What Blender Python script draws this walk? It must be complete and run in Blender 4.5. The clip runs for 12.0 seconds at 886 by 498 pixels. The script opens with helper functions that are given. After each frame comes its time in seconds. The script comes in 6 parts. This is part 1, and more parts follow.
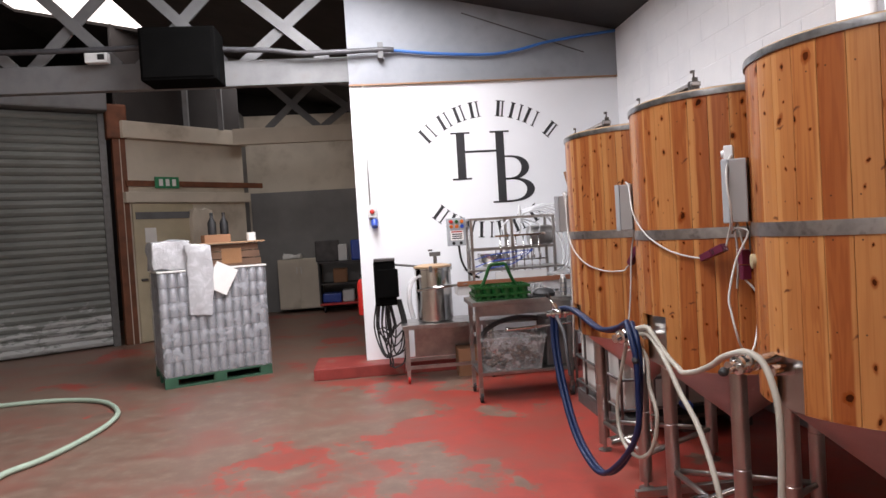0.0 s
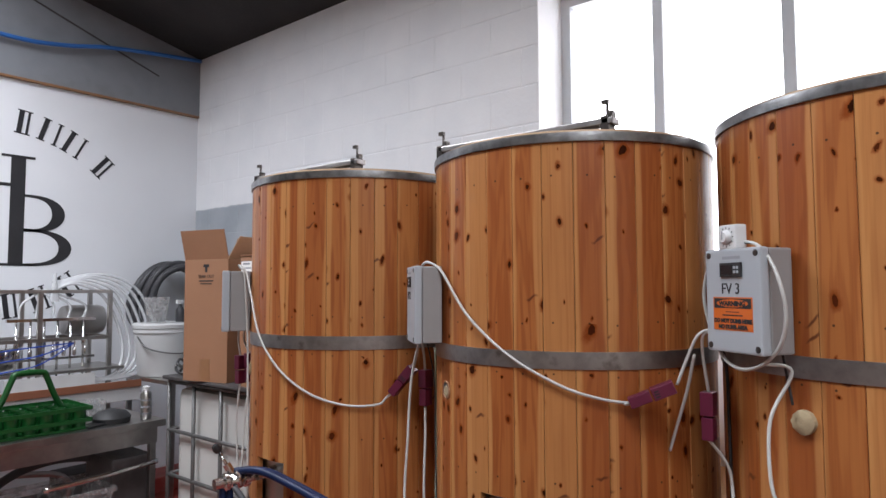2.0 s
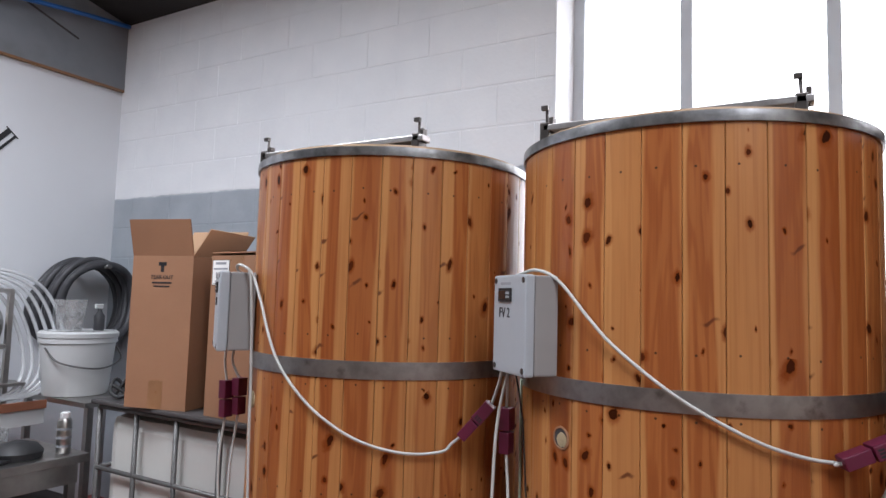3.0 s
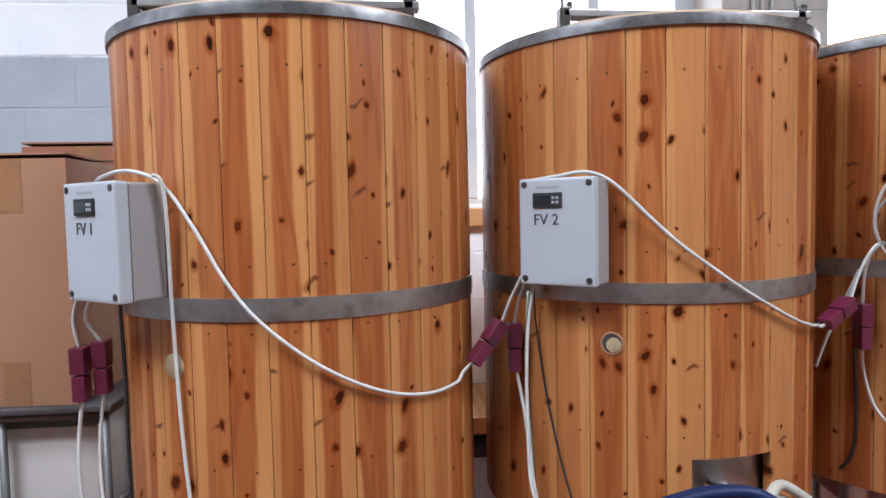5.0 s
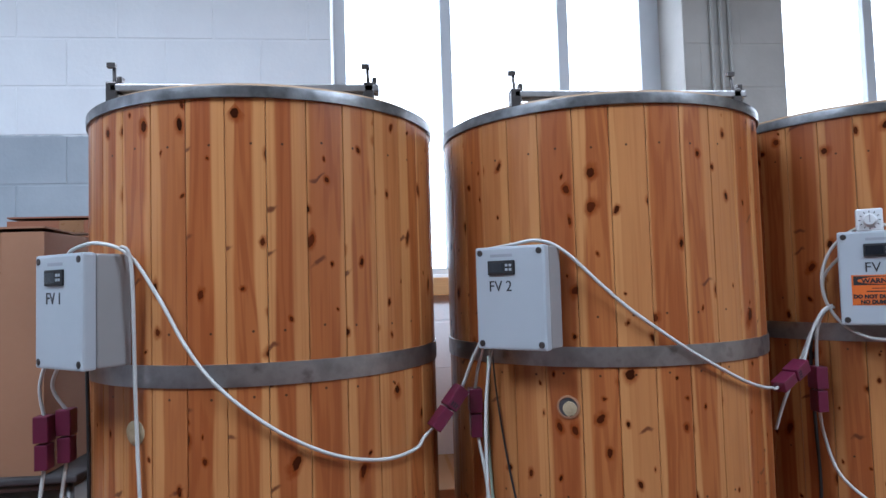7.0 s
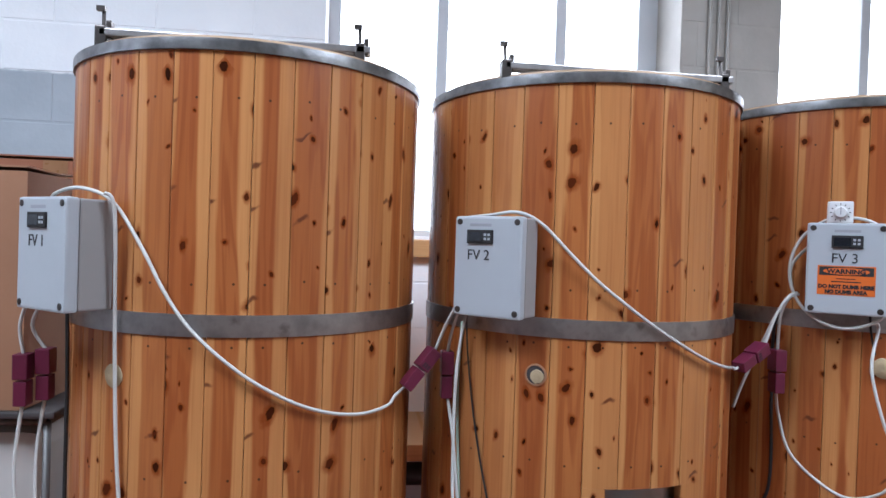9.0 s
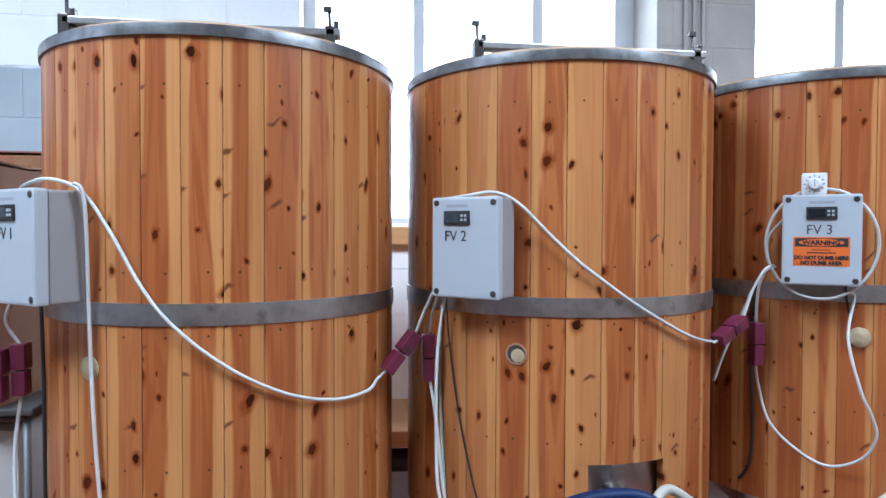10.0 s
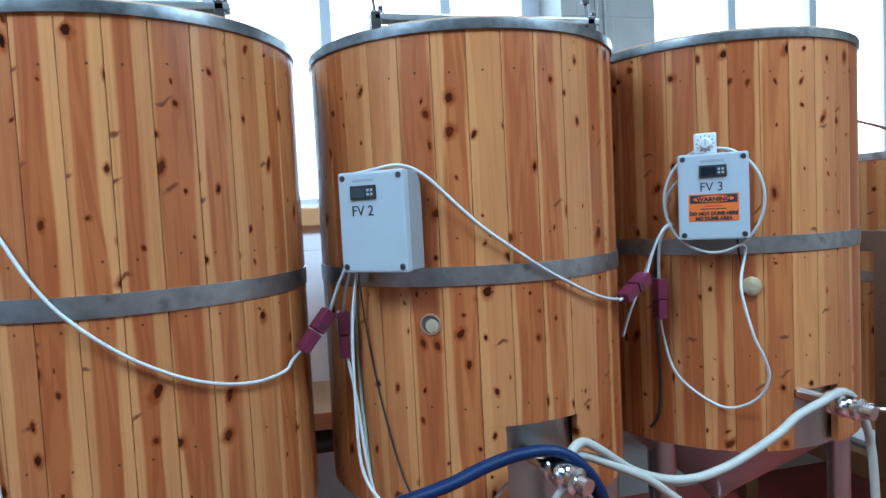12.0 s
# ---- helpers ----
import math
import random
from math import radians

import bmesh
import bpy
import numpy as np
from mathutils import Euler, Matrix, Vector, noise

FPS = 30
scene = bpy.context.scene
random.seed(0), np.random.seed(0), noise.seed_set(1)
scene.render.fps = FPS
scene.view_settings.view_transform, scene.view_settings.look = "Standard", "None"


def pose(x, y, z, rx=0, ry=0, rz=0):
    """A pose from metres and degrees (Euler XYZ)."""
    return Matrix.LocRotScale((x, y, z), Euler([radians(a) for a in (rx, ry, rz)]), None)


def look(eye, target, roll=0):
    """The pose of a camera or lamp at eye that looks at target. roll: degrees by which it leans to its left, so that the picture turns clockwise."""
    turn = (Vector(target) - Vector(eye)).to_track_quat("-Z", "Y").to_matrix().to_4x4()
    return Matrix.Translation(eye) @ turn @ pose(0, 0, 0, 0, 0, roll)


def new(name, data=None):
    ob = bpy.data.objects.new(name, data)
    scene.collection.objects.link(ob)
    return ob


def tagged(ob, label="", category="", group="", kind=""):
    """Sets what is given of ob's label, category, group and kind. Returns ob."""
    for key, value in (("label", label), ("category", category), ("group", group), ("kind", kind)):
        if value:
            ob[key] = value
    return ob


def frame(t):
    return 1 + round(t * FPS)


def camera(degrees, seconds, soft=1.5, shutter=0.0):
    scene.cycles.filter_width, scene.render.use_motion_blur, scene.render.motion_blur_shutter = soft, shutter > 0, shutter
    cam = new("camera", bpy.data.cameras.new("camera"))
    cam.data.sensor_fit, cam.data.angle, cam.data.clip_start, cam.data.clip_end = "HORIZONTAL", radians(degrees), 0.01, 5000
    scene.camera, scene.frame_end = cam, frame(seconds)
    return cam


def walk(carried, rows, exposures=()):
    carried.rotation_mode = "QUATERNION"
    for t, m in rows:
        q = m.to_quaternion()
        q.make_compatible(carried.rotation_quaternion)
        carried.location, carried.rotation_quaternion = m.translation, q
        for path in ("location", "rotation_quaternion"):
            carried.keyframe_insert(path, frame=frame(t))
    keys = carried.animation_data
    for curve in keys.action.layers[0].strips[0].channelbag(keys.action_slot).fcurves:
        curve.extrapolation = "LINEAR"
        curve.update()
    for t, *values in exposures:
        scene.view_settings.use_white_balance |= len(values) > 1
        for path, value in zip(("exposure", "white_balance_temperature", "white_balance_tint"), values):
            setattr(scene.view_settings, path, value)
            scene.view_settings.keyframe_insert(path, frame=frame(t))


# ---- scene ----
cam = camera(68.6, 12.0)
PATH = [
    (0, (-1.075, -0.521, 1.587), (-0.867, 1.467, 1.532), -3.5),
    (0.5, (-1.321, -0.119, 1.562), (-0.759, 1.801, 1.553), 1.3),
    (1, (-1.314, 0.486, 1.636), (-0.244, 2.169, 1.489), -0.3),
    (1.5, (-1.319, 0.922, 1.675), (-0.016, 2.438, 1.705), -1.3),
    (2, (-1.312, 1.461, 1.703), (0.240, 2.718, 1.824), -0.2),
    (2.5, (-1.283, 1.845, 1.705), (0.353, 2.990, 1.826), 0.2),
    (4.3, (-1.120, 3.046, 1.704), (0.872, 3.161, 1.840), 1.3),
    (4.5, (-1.125, 3.126, 1.708), (0.874, 3.078, 1.754), 0.1),
    (5, (-1.173, 3.266, 1.703), (0.815, 3.074, 1.588), -1.2),
    (5.5, (-1.203, 3.239, 1.723), (0.791, 3.139, 1.605), -3.3),
    (6, (-1.227, 3.258, 1.694), (0.772, 3.235, 1.718), -2.6),
    (6.5, (-1.239, 3.228, 1.691), (0.755, 3.110, 1.793), -1.4),
    (6.7, (-1.241, 3.199, 1.690), (0.747, 3.005, 1.805), -1.9),
    (8.3, (-1.259, 3.160, 1.723), (0.729, 2.951, 1.792), -0.9),
    (8.5, (-1.260, 3.164, 1.721), (0.727, 2.944, 1.769), -0.5),
    (9, (-1.277, 3.170, 1.707), (0.708, 2.922, 1.687), 1.9),
    (9.5, (-1.268, 3.156, 1.690), (0.700, 2.804, 1.632), 1.2),
    (10, (-1.276, 3.144, 1.687), (0.703, 2.858, 1.638), 0.2),
    (10.5, (-1.271, 3.164, 1.695), (0.699, 2.826, 1.628), 0.5),
    (11, (-1.260, 3.136, 1.692), (0.677, 2.652, 1.565), -0.8),
    (11.5, (-1.270, 3.116, 1.679), (0.638, 2.526, 1.569), -1.0),
    (12, (-1.291, 3.095, 1.671), (0.643, 2.601, 1.553), -2.9),
]
walk(cam, [(t, look(eye, target, roll)) for t, eye, target, roll in PATH],
     [(0.0, -0.1, 7100, 22), (0.5, -0.17, 7100, 22), (1.0, -0.14, 7200, 24), (1.5, 0.0, 6800, 18), (2.0, -0.47, 6600, 18), (2.7, -0.4, 6500, 18), (4.3, -0.58, 6300, 17), (4.7, -0.35, 6200, 18), (5.2, 0.22, 6100, 16),
      (5.6, 0.28, 5300, 7), (6.0, -0.1, 5100, 4), (6.5, -0.4, 5300, 9), (8.5, -0.43, 5700, 15), (9.5, 0.14, 5900, 15), (10.0, 0.15, 5400, 10), (10.5, 0.1, 5000, 4), (11.0, 0.08, 4900, 2), (11.5, 0.0, 4700, -5), (12.0, 0.05, 4700, -4)])

# ---- light ----
world = bpy.data.worlds.new("world")
scene.world = world
world.use_nodes = True
wn = world.node_tree.nodes
sky = wn.new("ShaderNodeTexSky")
sky.sky_type, sky.sun_disc, sky.sun_elevation, sky.sun_rotation = "NISHITA", False, radians(48), radians(60)
world.node_tree.links.new(sky.outputs[0], wn["Background"].inputs[0])
wn["Background"].inputs[1].default_value = 0.12


def lamp(name, kind, m, energy, color=(1, 1, 1), sx=1.0, sy=1.0, angle=0.2):
    d = bpy.data.lights.new(name, kind)
    d.energy, d.color = energy, color
    if kind == "AREA":
        d.shape, d.size, d.size_y = "RECTANGLE", sx, sy
    else:
        d.angle = angle
    ob = new(name, d)
    ob.matrix_world = m
    return ob


SUN_DIR = Vector((math.sin(radians(60)) * math.cos(radians(48)), math.cos(radians(60)) * math.cos(radians(48)), math.sin(radians(48))))
lamp("sun", "SUN", look(SUN_DIR * 30, (0, 0, 0)), 0.8, (1, 0.96, 0.9), angle=radians(14))

EAVE_X, EAVE_Z, RIDGE_X, PITCH = 1.95, 3.88, -7.0, 0.2


def roof_z(x):
    return EAVE_Z + PITCH * (EAVE_X - x) if x > RIDGE_X else EAVE_Z + PITCH * (EAVE_X - RIDGE_X) - 0.35 * (RIDGE_X - x)


# skylights: x0, x1, y0, y1; only the first is seen, four are added for light
SKYLIGHTS = [(-6.7, -4.6, 9.2, 10.9), (-2.1, -0.6, 4.3, 6.3), (-2.4, -0.9, 0.6, 2.2), (-3.9, -2.5, -2.4, -0.6), (-3.4, -2.2, 11.9, 13.0)]
POWER = [16, 325, 205, 265, 17]
tilt = math.degrees(math.atan(PITCH))
for (x0, x1, y0, y1), watts in zip(SKYLIGHTS, POWER):
    xm, ym = (x0 + x1) / 2, (y0 + y1) / 2
    lamp("skylight_lamp", "AREA", pose(xm, ym, roof_z(xm) - 0.03, 0, tilt, 0), watts, (0.86, 0.945, 1.0), x1 - x0, y1 - y0)
WINDOWS = [(1.55, 3.38), (-1.03, 0.99)]
SILL, HEAD = 1.72, 3.5
for y0, y1 in WINDOWS:
    lamp("window_lamp", "AREA", pose(2.46, (y0 + y1) / 2, (SILL + HEAD) / 2, 0, 90, 0), 50, (0.93, 0.97, 1.0), HEAD - SILL, y1 - y0)


# ---- materials ----
def shader(name):
    m = bpy.data.materials.new(name)
    m.use_nodes = True
    nt = m.node_tree
    return m, nt, nt.nodes["Principled BSDF"]


def add(nt, kind, **props):
    n = nt.nodes.new(kind)
    for k, v in props.items():
        n.inputs[k].default_value = v
    return n


def calc(nt, op, a, b=0.5, c=None):
    n = nt.nodes.new("ShaderNodeMath")
    n.operation = op
    for i, v in enumerate((a, b, c)):
        if v is None:
            continue
        if isinstance(v, (int, float)):
            n.inputs[i].default_value = v
        else:
            nt.links.new(v, n.inputs[i])
    return n.outputs[0]


def ramp(nt, fac, stops):
    n = nt.nodes.new("ShaderNodeValToRGB")
    e = n.color_ramp.elements
    while len(e) < len(stops):
        e.new(0.5)
    for el, (p, c) in zip(e, stops):
        el.position, el.color = p, (*c, 1)
    nt.links.new(fac, n.inputs[0])
    return n.outputs[0]


def mix(nt, fac, a, b, how="MIX"):
    n = nt.nodes.new("ShaderNodeMix")
    n.data_type, n.blend_type = "RGBA", how
    for i, v in ((0, fac), (6, a), (7, b)):
        if isinstance(v, (int, float)):
            n.inputs[i].default_value = v
        elif isinstance(v, tuple):
            n.inputs[i].default_value = (*v, 1)
        else:
            nt.links.new(v, n.inputs[i])
    return n.outputs[2]


def smooth(nt, v, lo, hi, a=0.0, b=1.0):
    n = nt.nodes.new("ShaderNodeMapRange")
    n.interpolation_type = "SMOOTHSTEP"
    nt.links.new(v, n.inputs[0])
    for i, x in ((1, lo), (2, hi), (3, a), (4, b)):
        n.inputs[i].default_value = x
    return n.outputs[0]


def coords(nt, scale=(1, 1, 1), kind="Object", shift=True):
    tc = nt.nodes.new("ShaderNodeTexCoord")
    mp = nt.nodes.new("ShaderNodeMapping")
    nt.links.new(tc.outputs[kind], mp.inputs[0])
    mp.inputs[3].default_value = scale
    if shift:
        oi = nt.nodes.new("ShaderNodeObjectInfo")
        cb = nt.nodes.new("ShaderNodeCombineXYZ")
        for i, k in enumerate((17.3, 9.1, 41.7)):
            nt.links.new(calc(nt, "MULTIPLY", oi.outputs["Random"], k), cb.inputs[i])
        nt.links.new(cb.outputs[0], mp.inputs[1])
    return mp.outputs[0]


def noise_tex(nt, vec, scale, detail=4.0, rough=0.55, distort=0.0):
    n = add(nt, "ShaderNodeTexNoise", Scale=scale, Detail=detail, Roughness=rough, Distortion=distort)
    nt.links.new(vec, n.inputs["Vector"])
    return n.outputs["Fac"]


def bump(nt, bsdf, height, strength=0.2, dist=0.002):
    b = add(nt, "ShaderNodeBump", Strength=strength, Distance=dist)
    nt.links.new(height, b.inputs["Height"])
    nt.links.new(b.outputs[0], bsdf.inputs["Normal"])


def plain(name, color, rough=0.5, metal=0.0, vary=0.12, scale=6.0, fine=60.0, relief=0.1, spec=0.5, dirt=None):
    """A painted, plastic, metal or paper surface: two scales of variation and fine relief."""
    m, nt, b = shader(name)
    v = coords(nt)
    big = noise_tex(nt, v, scale, 5)
    small = noise_tex(nt, v, fine, 3)
    lo = tuple(c * (1 - vary) for c in color)
    hi = tuple(min(1, c * (1 + vary)) for c in color)
    col = ramp(nt, big, [(0.3, lo), (0.7, hi)])
    if dirt:
        col = mix(nt, smooth(nt, big, 0.52, 0.72, 0, 0.75), col, dirt)
    nt.links.new(col, b.inputs["Base Color"])
    r = calc(nt, "MULTIPLY_ADD", small, 0.18, rough - 0.09)
    nt.links.new(r, b.inputs["Roughness"])
    b.inputs["Metallic"].default_value = metal
    b.inputs["Specular IOR Level"].default_value = spec
    if relief:
        bump(nt, b, small, relief)
    return m


def pine(name, heart_lo, heart_hi, sap, gloss=0.34, knots=True, long_axis=2):
    """Knotty varnished pine board: grain along one local axis, paler sapwood edge, knots, screw holes."""
    m, nt, b = shader(name)
    tc = nt.nodes.new("ShaderNodeTexCoord")
    sp = nt.nodes.new("ShaderNodeSeparateXYZ")
    nt.links.new(tc.outputs["Object"], sp.inputs[0])
    across, along = (sp.outputs[0], sp.outputs[2]) if long_axis == 2 else (sp.outputs[2], sp.outputs[1])
    oi = nt.nodes.new("ShaderNodeObjectInfo")
    rnd = oi.outputs["Random"]
    r2 = calc(nt, "FRACT", calc(nt, "MULTIPLY", rnd, 73.13))
    r3 = calc(nt, "FRACT", calc(nt, "MULTIPLY", rnd, 191.7))

    def grid(ka, kl, oa, ol):
        cb = nt.nodes.new("ShaderNodeCombineXYZ")
        nt.links.new(calc(nt, "MULTIPLY_ADD", across, ka, calc(nt, "MULTIPLY", rnd, oa)), cb.inputs[0])
        nt.links.new(calc(nt, "MULTIPLY_ADD", along, kl, calc(nt, "MULTIPLY", r2, ol)), cb.inputs[1])
        return cb.outputs[0]

    # knots: one candidate a cell, most cells empty
    kv = add(nt, "ShaderNodeTexVoronoi", Scale=1.0, Randomness=0.9)
    kv.voronoi_dimensions = "2D"
    lean = noise_tex(nt, grid(9.0, 6.0, 3, 9), 1.0, 1)
    bent = nt.nodes.new("ShaderNodeVectorMath")
    bent.operation = "MULTIPLY_ADD"
    nt.links.new(grid(18.0, 12.0, 57.0, 91.0), bent.inputs[0])
    bent.inputs[1].default_value = (1, 1, 1)
    tip = nt.nodes.new("ShaderNodeCombineXYZ")
    nt.links.new(calc(nt, "MULTIPLY", lean, 1.3), tip.inputs[0])
    nt.links.new(calc(nt, "MULTIPLY", lean, -0.9), tip.inputs[1])
    nt.links.new(tip.outputs[0], bent.inputs[2])
    nt.links.new(bent.outputs[0], kv.inputs["Vector"])
    kc = nt.nodes.new("ShaderNodeSeparateColor")
    nt.links.new(kv.outputs["Color"], kc.inputs[0])
    have = calc(nt, "GREATER_THAN", kc.outputs[0], 0.63)
    wob = noise_tex(nt, grid(62, 55, 5, 7), 1.0, 4, 0.65)
    d = calc(nt, "MULTIPLY_ADD", calc(nt, "SUBTRACT", wob, 0.5), 0.2, kv.outputs["Distance"])
    size = calc(nt, "MULTIPLY_ADD", calc(nt, "POWER", kc.outputs[1], 2.0), 0.13, 0.042)
    rel = calc(nt, "DIVIDE", d, size)
    core = calc(nt, "MULTIPLY", smooth(nt, rel, 0.8, 1.05, 1, 0), have)
    halo = calc(nt, "MULTIPLY", smooth(nt, rel, 0.9, 2.4, 1, 0), have)
    # branch spikes: thin knots lying across the board
    lift = calc(nt, "MULTIPLY_ADD", noise_tex(nt, grid(28, 6, 11, 13), 1.0, 1), 0.05, along)
    sv = add(nt, "ShaderNodeTexVoronoi", Scale=1.0, Randomness=1.0)
    sv.voronoi_dimensions = "2D"
    cb2 = nt.nodes.new("ShaderNodeCombineXYZ")
    nt.links.new(calc(nt, "MULTIPLY_ADD", across, 9.0, calc(nt, "MULTIPLY", r3, 83.0)), cb2.inputs[0])
    nt.links.new(calc(nt, "MULTIPLY_ADD", calc(nt, "MULTIPLY_ADD", across, 0.35, lift), 26.0, calc(nt, "MULTIPLY", rnd, 61.0)), cb2.inputs[1])
    nt.links.new(cb2.outputs[0], sv.inputs["Vector"])
    sc_ = nt.nodes.new("ShaderNodeSeparateColor")
    nt.links.new(sv.outputs["Color"], sc_.inputs[0])
    spike = calc(nt, "MULTIPLY", smooth(nt, calc(nt, "MULTIPLY_ADD", calc(nt, "SUBTRACT", wob, 0.5), 0.2, sv.outputs["Distance"]), 0.06, 0.2, 1, 0), calc(nt, "GREATER_THAN", sc_.outputs[0], 0.95))
    # grain, bent round the knots
    g0 = noise_tex(nt, grid(16, 1.1, 40, 60), 1.0, 3, 0.5, 0.4)
    bend = calc(nt, "MULTIPLY_ADD", halo, 0.05, g0)
    rings = calc(nt, "SINE", calc(nt, "MULTIPLY", bend, 46.0))
    fibre = noise_tex(nt, grid(320, 5, 77, 50), 1.0, 3, 0.6)
    blotch = noise_tex(nt, grid(9, 2.2, 30, 44), 1.0, 3)
    col = mix(nt, smooth(nt, rnd, 0.0, 1.0), heart_lo, heart_hi)
    late = calc(nt, "MULTIPLY", smooth(nt, rings, -0.6, 1.0, 0.0, 0.6), calc(nt, "ADD", fibre, 0.35))
    col = mix(nt, late, col, tuple(c * k for c, k in zip(heart_lo, (0.7, 0.5, 0.4))))
    # sapwood: paler strips along one or both edges, their width differs from board to board; some boards are pale all over
    r4 = calc(nt, "FRACT", calc(nt, "MULTIPLY", rnd, 517.3))
    wave = calc(nt, "MULTIPLY", calc(nt, "SUBTRACT", g0, 0.5), 0.06)
    side = calc(nt, "MULTIPLY", across, calc(nt, "MULTIPLY_ADD", calc(nt, "GREATER_THAN", r3, 0.45), 2.0, -1.0))
    strip = smooth(nt, calc(nt, "ADD", side, calc(nt, "MULTIPLY_ADD", r2, -0.036, calc(nt, "ADD", wave, -0.008))), -0.004, 0.005)
    back = smooth(nt, calc(nt, "SUBTRACT", calc(nt, "MULTIPLY_ADD", r4, -0.045, calc(nt, "ADD", wave, -0.014)), side), -0.004, 0.006)
    saps = calc(nt, "MAXIMUM", strip, calc(nt, "MULTIPLY", back, 0.8))
    saps = calc(nt, "MAXIMUM", calc(nt, "MULTIPLY", saps, 0.82), smooth(nt, r4, 0.62, 0.9, 0.0, 0.6))
    col = mix(nt, saps, col, sap)
    col = mix(nt, smooth(nt, blotch, 0.35, 0.75, 0, 0.2), col, tuple(c * k for c, k in zip(heart_lo, (0.8, 0.72, 0.66))))
    streak = noise_tex(nt, grid(120, 1.6, 19, 23), 1.0, 2)
    col = mix(nt, smooth(nt, streak, 0.48, 0.75, 0, 0.34), col, tuple(c * k for c, k in zip(heart_lo, (0.72, 0.6, 0.5))))
    col = mix(nt, calc(nt, "MULTIPLY", fibre, 0.2), col, (0.13, 0.045, 0.014))
    if knots:
        col = mix(nt, calc(nt, "MULTIPLY", halo, 0.72), col, (0.16, 0.030, 0.007))
        col = mix(nt, calc(nt, "MULTIPLY", core, 0.97), col, mix(nt, kc.outputs[2], (0.012, 0.0035, 0.0015), (0.07, 0.014, 0.004)))
        col = mix(nt, calc(nt, "MULTIPLY", spike, 0.85), col, (0.075, 0.014, 0.004))
        # screw holes on four levels
        off = calc(nt, "SUBTRACT", across, calc(nt, "MULTIPLY_ADD", r3, 0.04, -0.02))
        holes = None
        for lev in (1.108, 0.705, 0.567, 0.277):
            dz = calc(nt, "SUBTRACT", along, calc(nt, "MULTIPLY_ADD", r2, 0.012, lev))
            dd = calc(nt, "SQRT", calc(nt, "ADD", calc(nt, "MULTIPLY", off, off), calc(nt, "MULTIPLY", dz, dz)))
            h = smooth(nt, dd, 0.0022, 0.0036, 1, 0)
            holes = h if holes is None else calc(nt, "MAXIMUM", holes, h)
        col = mix(nt, calc(nt, "MULTIPLY", holes, 0.85), col, (0.022, 0.009, 0.004))
    nt.links.new(col, b.inputs["Base Color"])
    nt.links.new(calc(nt, "MULTIPLY_ADD", fibre, 0.2, gloss - 0.08), b.inputs["Roughness"])
    nt.links.new(calc(nt, "MULTIPLY_ADD", halo, -0.32, 0.36), b.inputs["Specular IOR Level"])
    bump(nt, b, calc(nt, "ADD", fibre, calc(nt, "MULTIPLY", rings, 0.25)), 0.12, 0.001)
    return m


PINE = pine("varnished_pine", (0.285, 0.081, 0.0205), (0.355, 0.121, 0.033), (0.50, 0.238, 0.081), 0.32)
PINE_LONG = pine("pine_board", (0.52, 0.25, 0.09), (0.60, 0.30, 0.11), (0.66, 0.42, 0.2), knots=False, long_axis=1)
POST_WOOD = pine("dark_timber", (0.085, 0.04, 0.014), (0.11, 0.05, 0.018), (0.13, 0.065, 0.024), 0.55, knots=False)
PLY = plain("plywood", (0.38, 0.25, 0.15), 0.55, vary=0.1, scale=3, fine=40)
STEEL = plain("brushed_steel", (0.40, 0.385, 0.37), 0.33, 1.0, 0.08, 9, 180, 0.06)
HOOP = plain("dull_steel_band", (0.36, 0.345, 0.34), 0.4, 1.0, 0.3, 14, 120, 0.12, dirt=(0.12, 0.105, 0.10))
RIM = plain("dented_rim_steel", (0.28, 0.28, 0.285), 0.34, 1.0, 0.35, 22, 90, 0.25)
CHROME = plain("polished_steel", (0.62, 0.61, 0.6), 0.16, 1.0, 0.05, 9, 80, 0.02)
MATT_BLACK = plain("matt_black_cabinet", (0.003, 0.003, 0.003), 0.9, vary=0.2, spec=0.02)
BLACK = plain("black_plastic", (0.007, 0.007, 0.008), 0.6, vary=0.3)
RUBBER = plain("black_rubber", (0.012, 0.012, 0.013), 0.6, vary=0.3)
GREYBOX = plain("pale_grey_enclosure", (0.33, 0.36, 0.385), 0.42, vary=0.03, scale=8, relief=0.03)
# box bodies take a darker, warmer grey than their covers
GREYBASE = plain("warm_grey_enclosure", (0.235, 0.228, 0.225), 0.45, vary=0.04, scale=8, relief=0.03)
WHITEPL = plain("white_plastic", (0.55, 0.56, 0.56), 0.4, vary=0.05)
CABLE = plain("white_cable", (0.43, 0.43, 0.41), 0.45, vary=0.06, scale=20)
HOSE_CREAM = plain("cream_hose", (0.33, 0.31, 0.265), 0.5, vary=0.1, scale=14)
HOSE_BLUE = plain("blue_hose", (0.0022, 0.0112, 0.049), 0.48, vary=0.2, scale=14, spec=0.3)
HOSE_GREEN = plain("pale_green_hose", (0.30, 0.39, 0.31), 0.5, vary=0.1, scale=10)
HOSE_DARK = plain("dark_grey_hose", (0.045, 0.045, 0.05), 0.5, vary=0.3, scale=10)
MAROON = plain("maroon_connector", (0.095, 0.009, 0.030), 0.38, vary=0.08, relief=0.03)
INK = plain("black_ink", (0.012, 0.012, 0.014), 0.6, vary=0.2, relief=0)
MURAL = plain("black_wall_paint", (0.018, 0.018, 0.021), 0.55, vary=0.3, scale=4)
ORANGE = plain("orange_label", (0.55, 0.115, 0.012), 0.45, vary=0.04, relief=0)
LABEL_INK = plain("thin_grey_print", (0.13, 0.13, 0.15), 0.6, vary=0.2, relief=0)
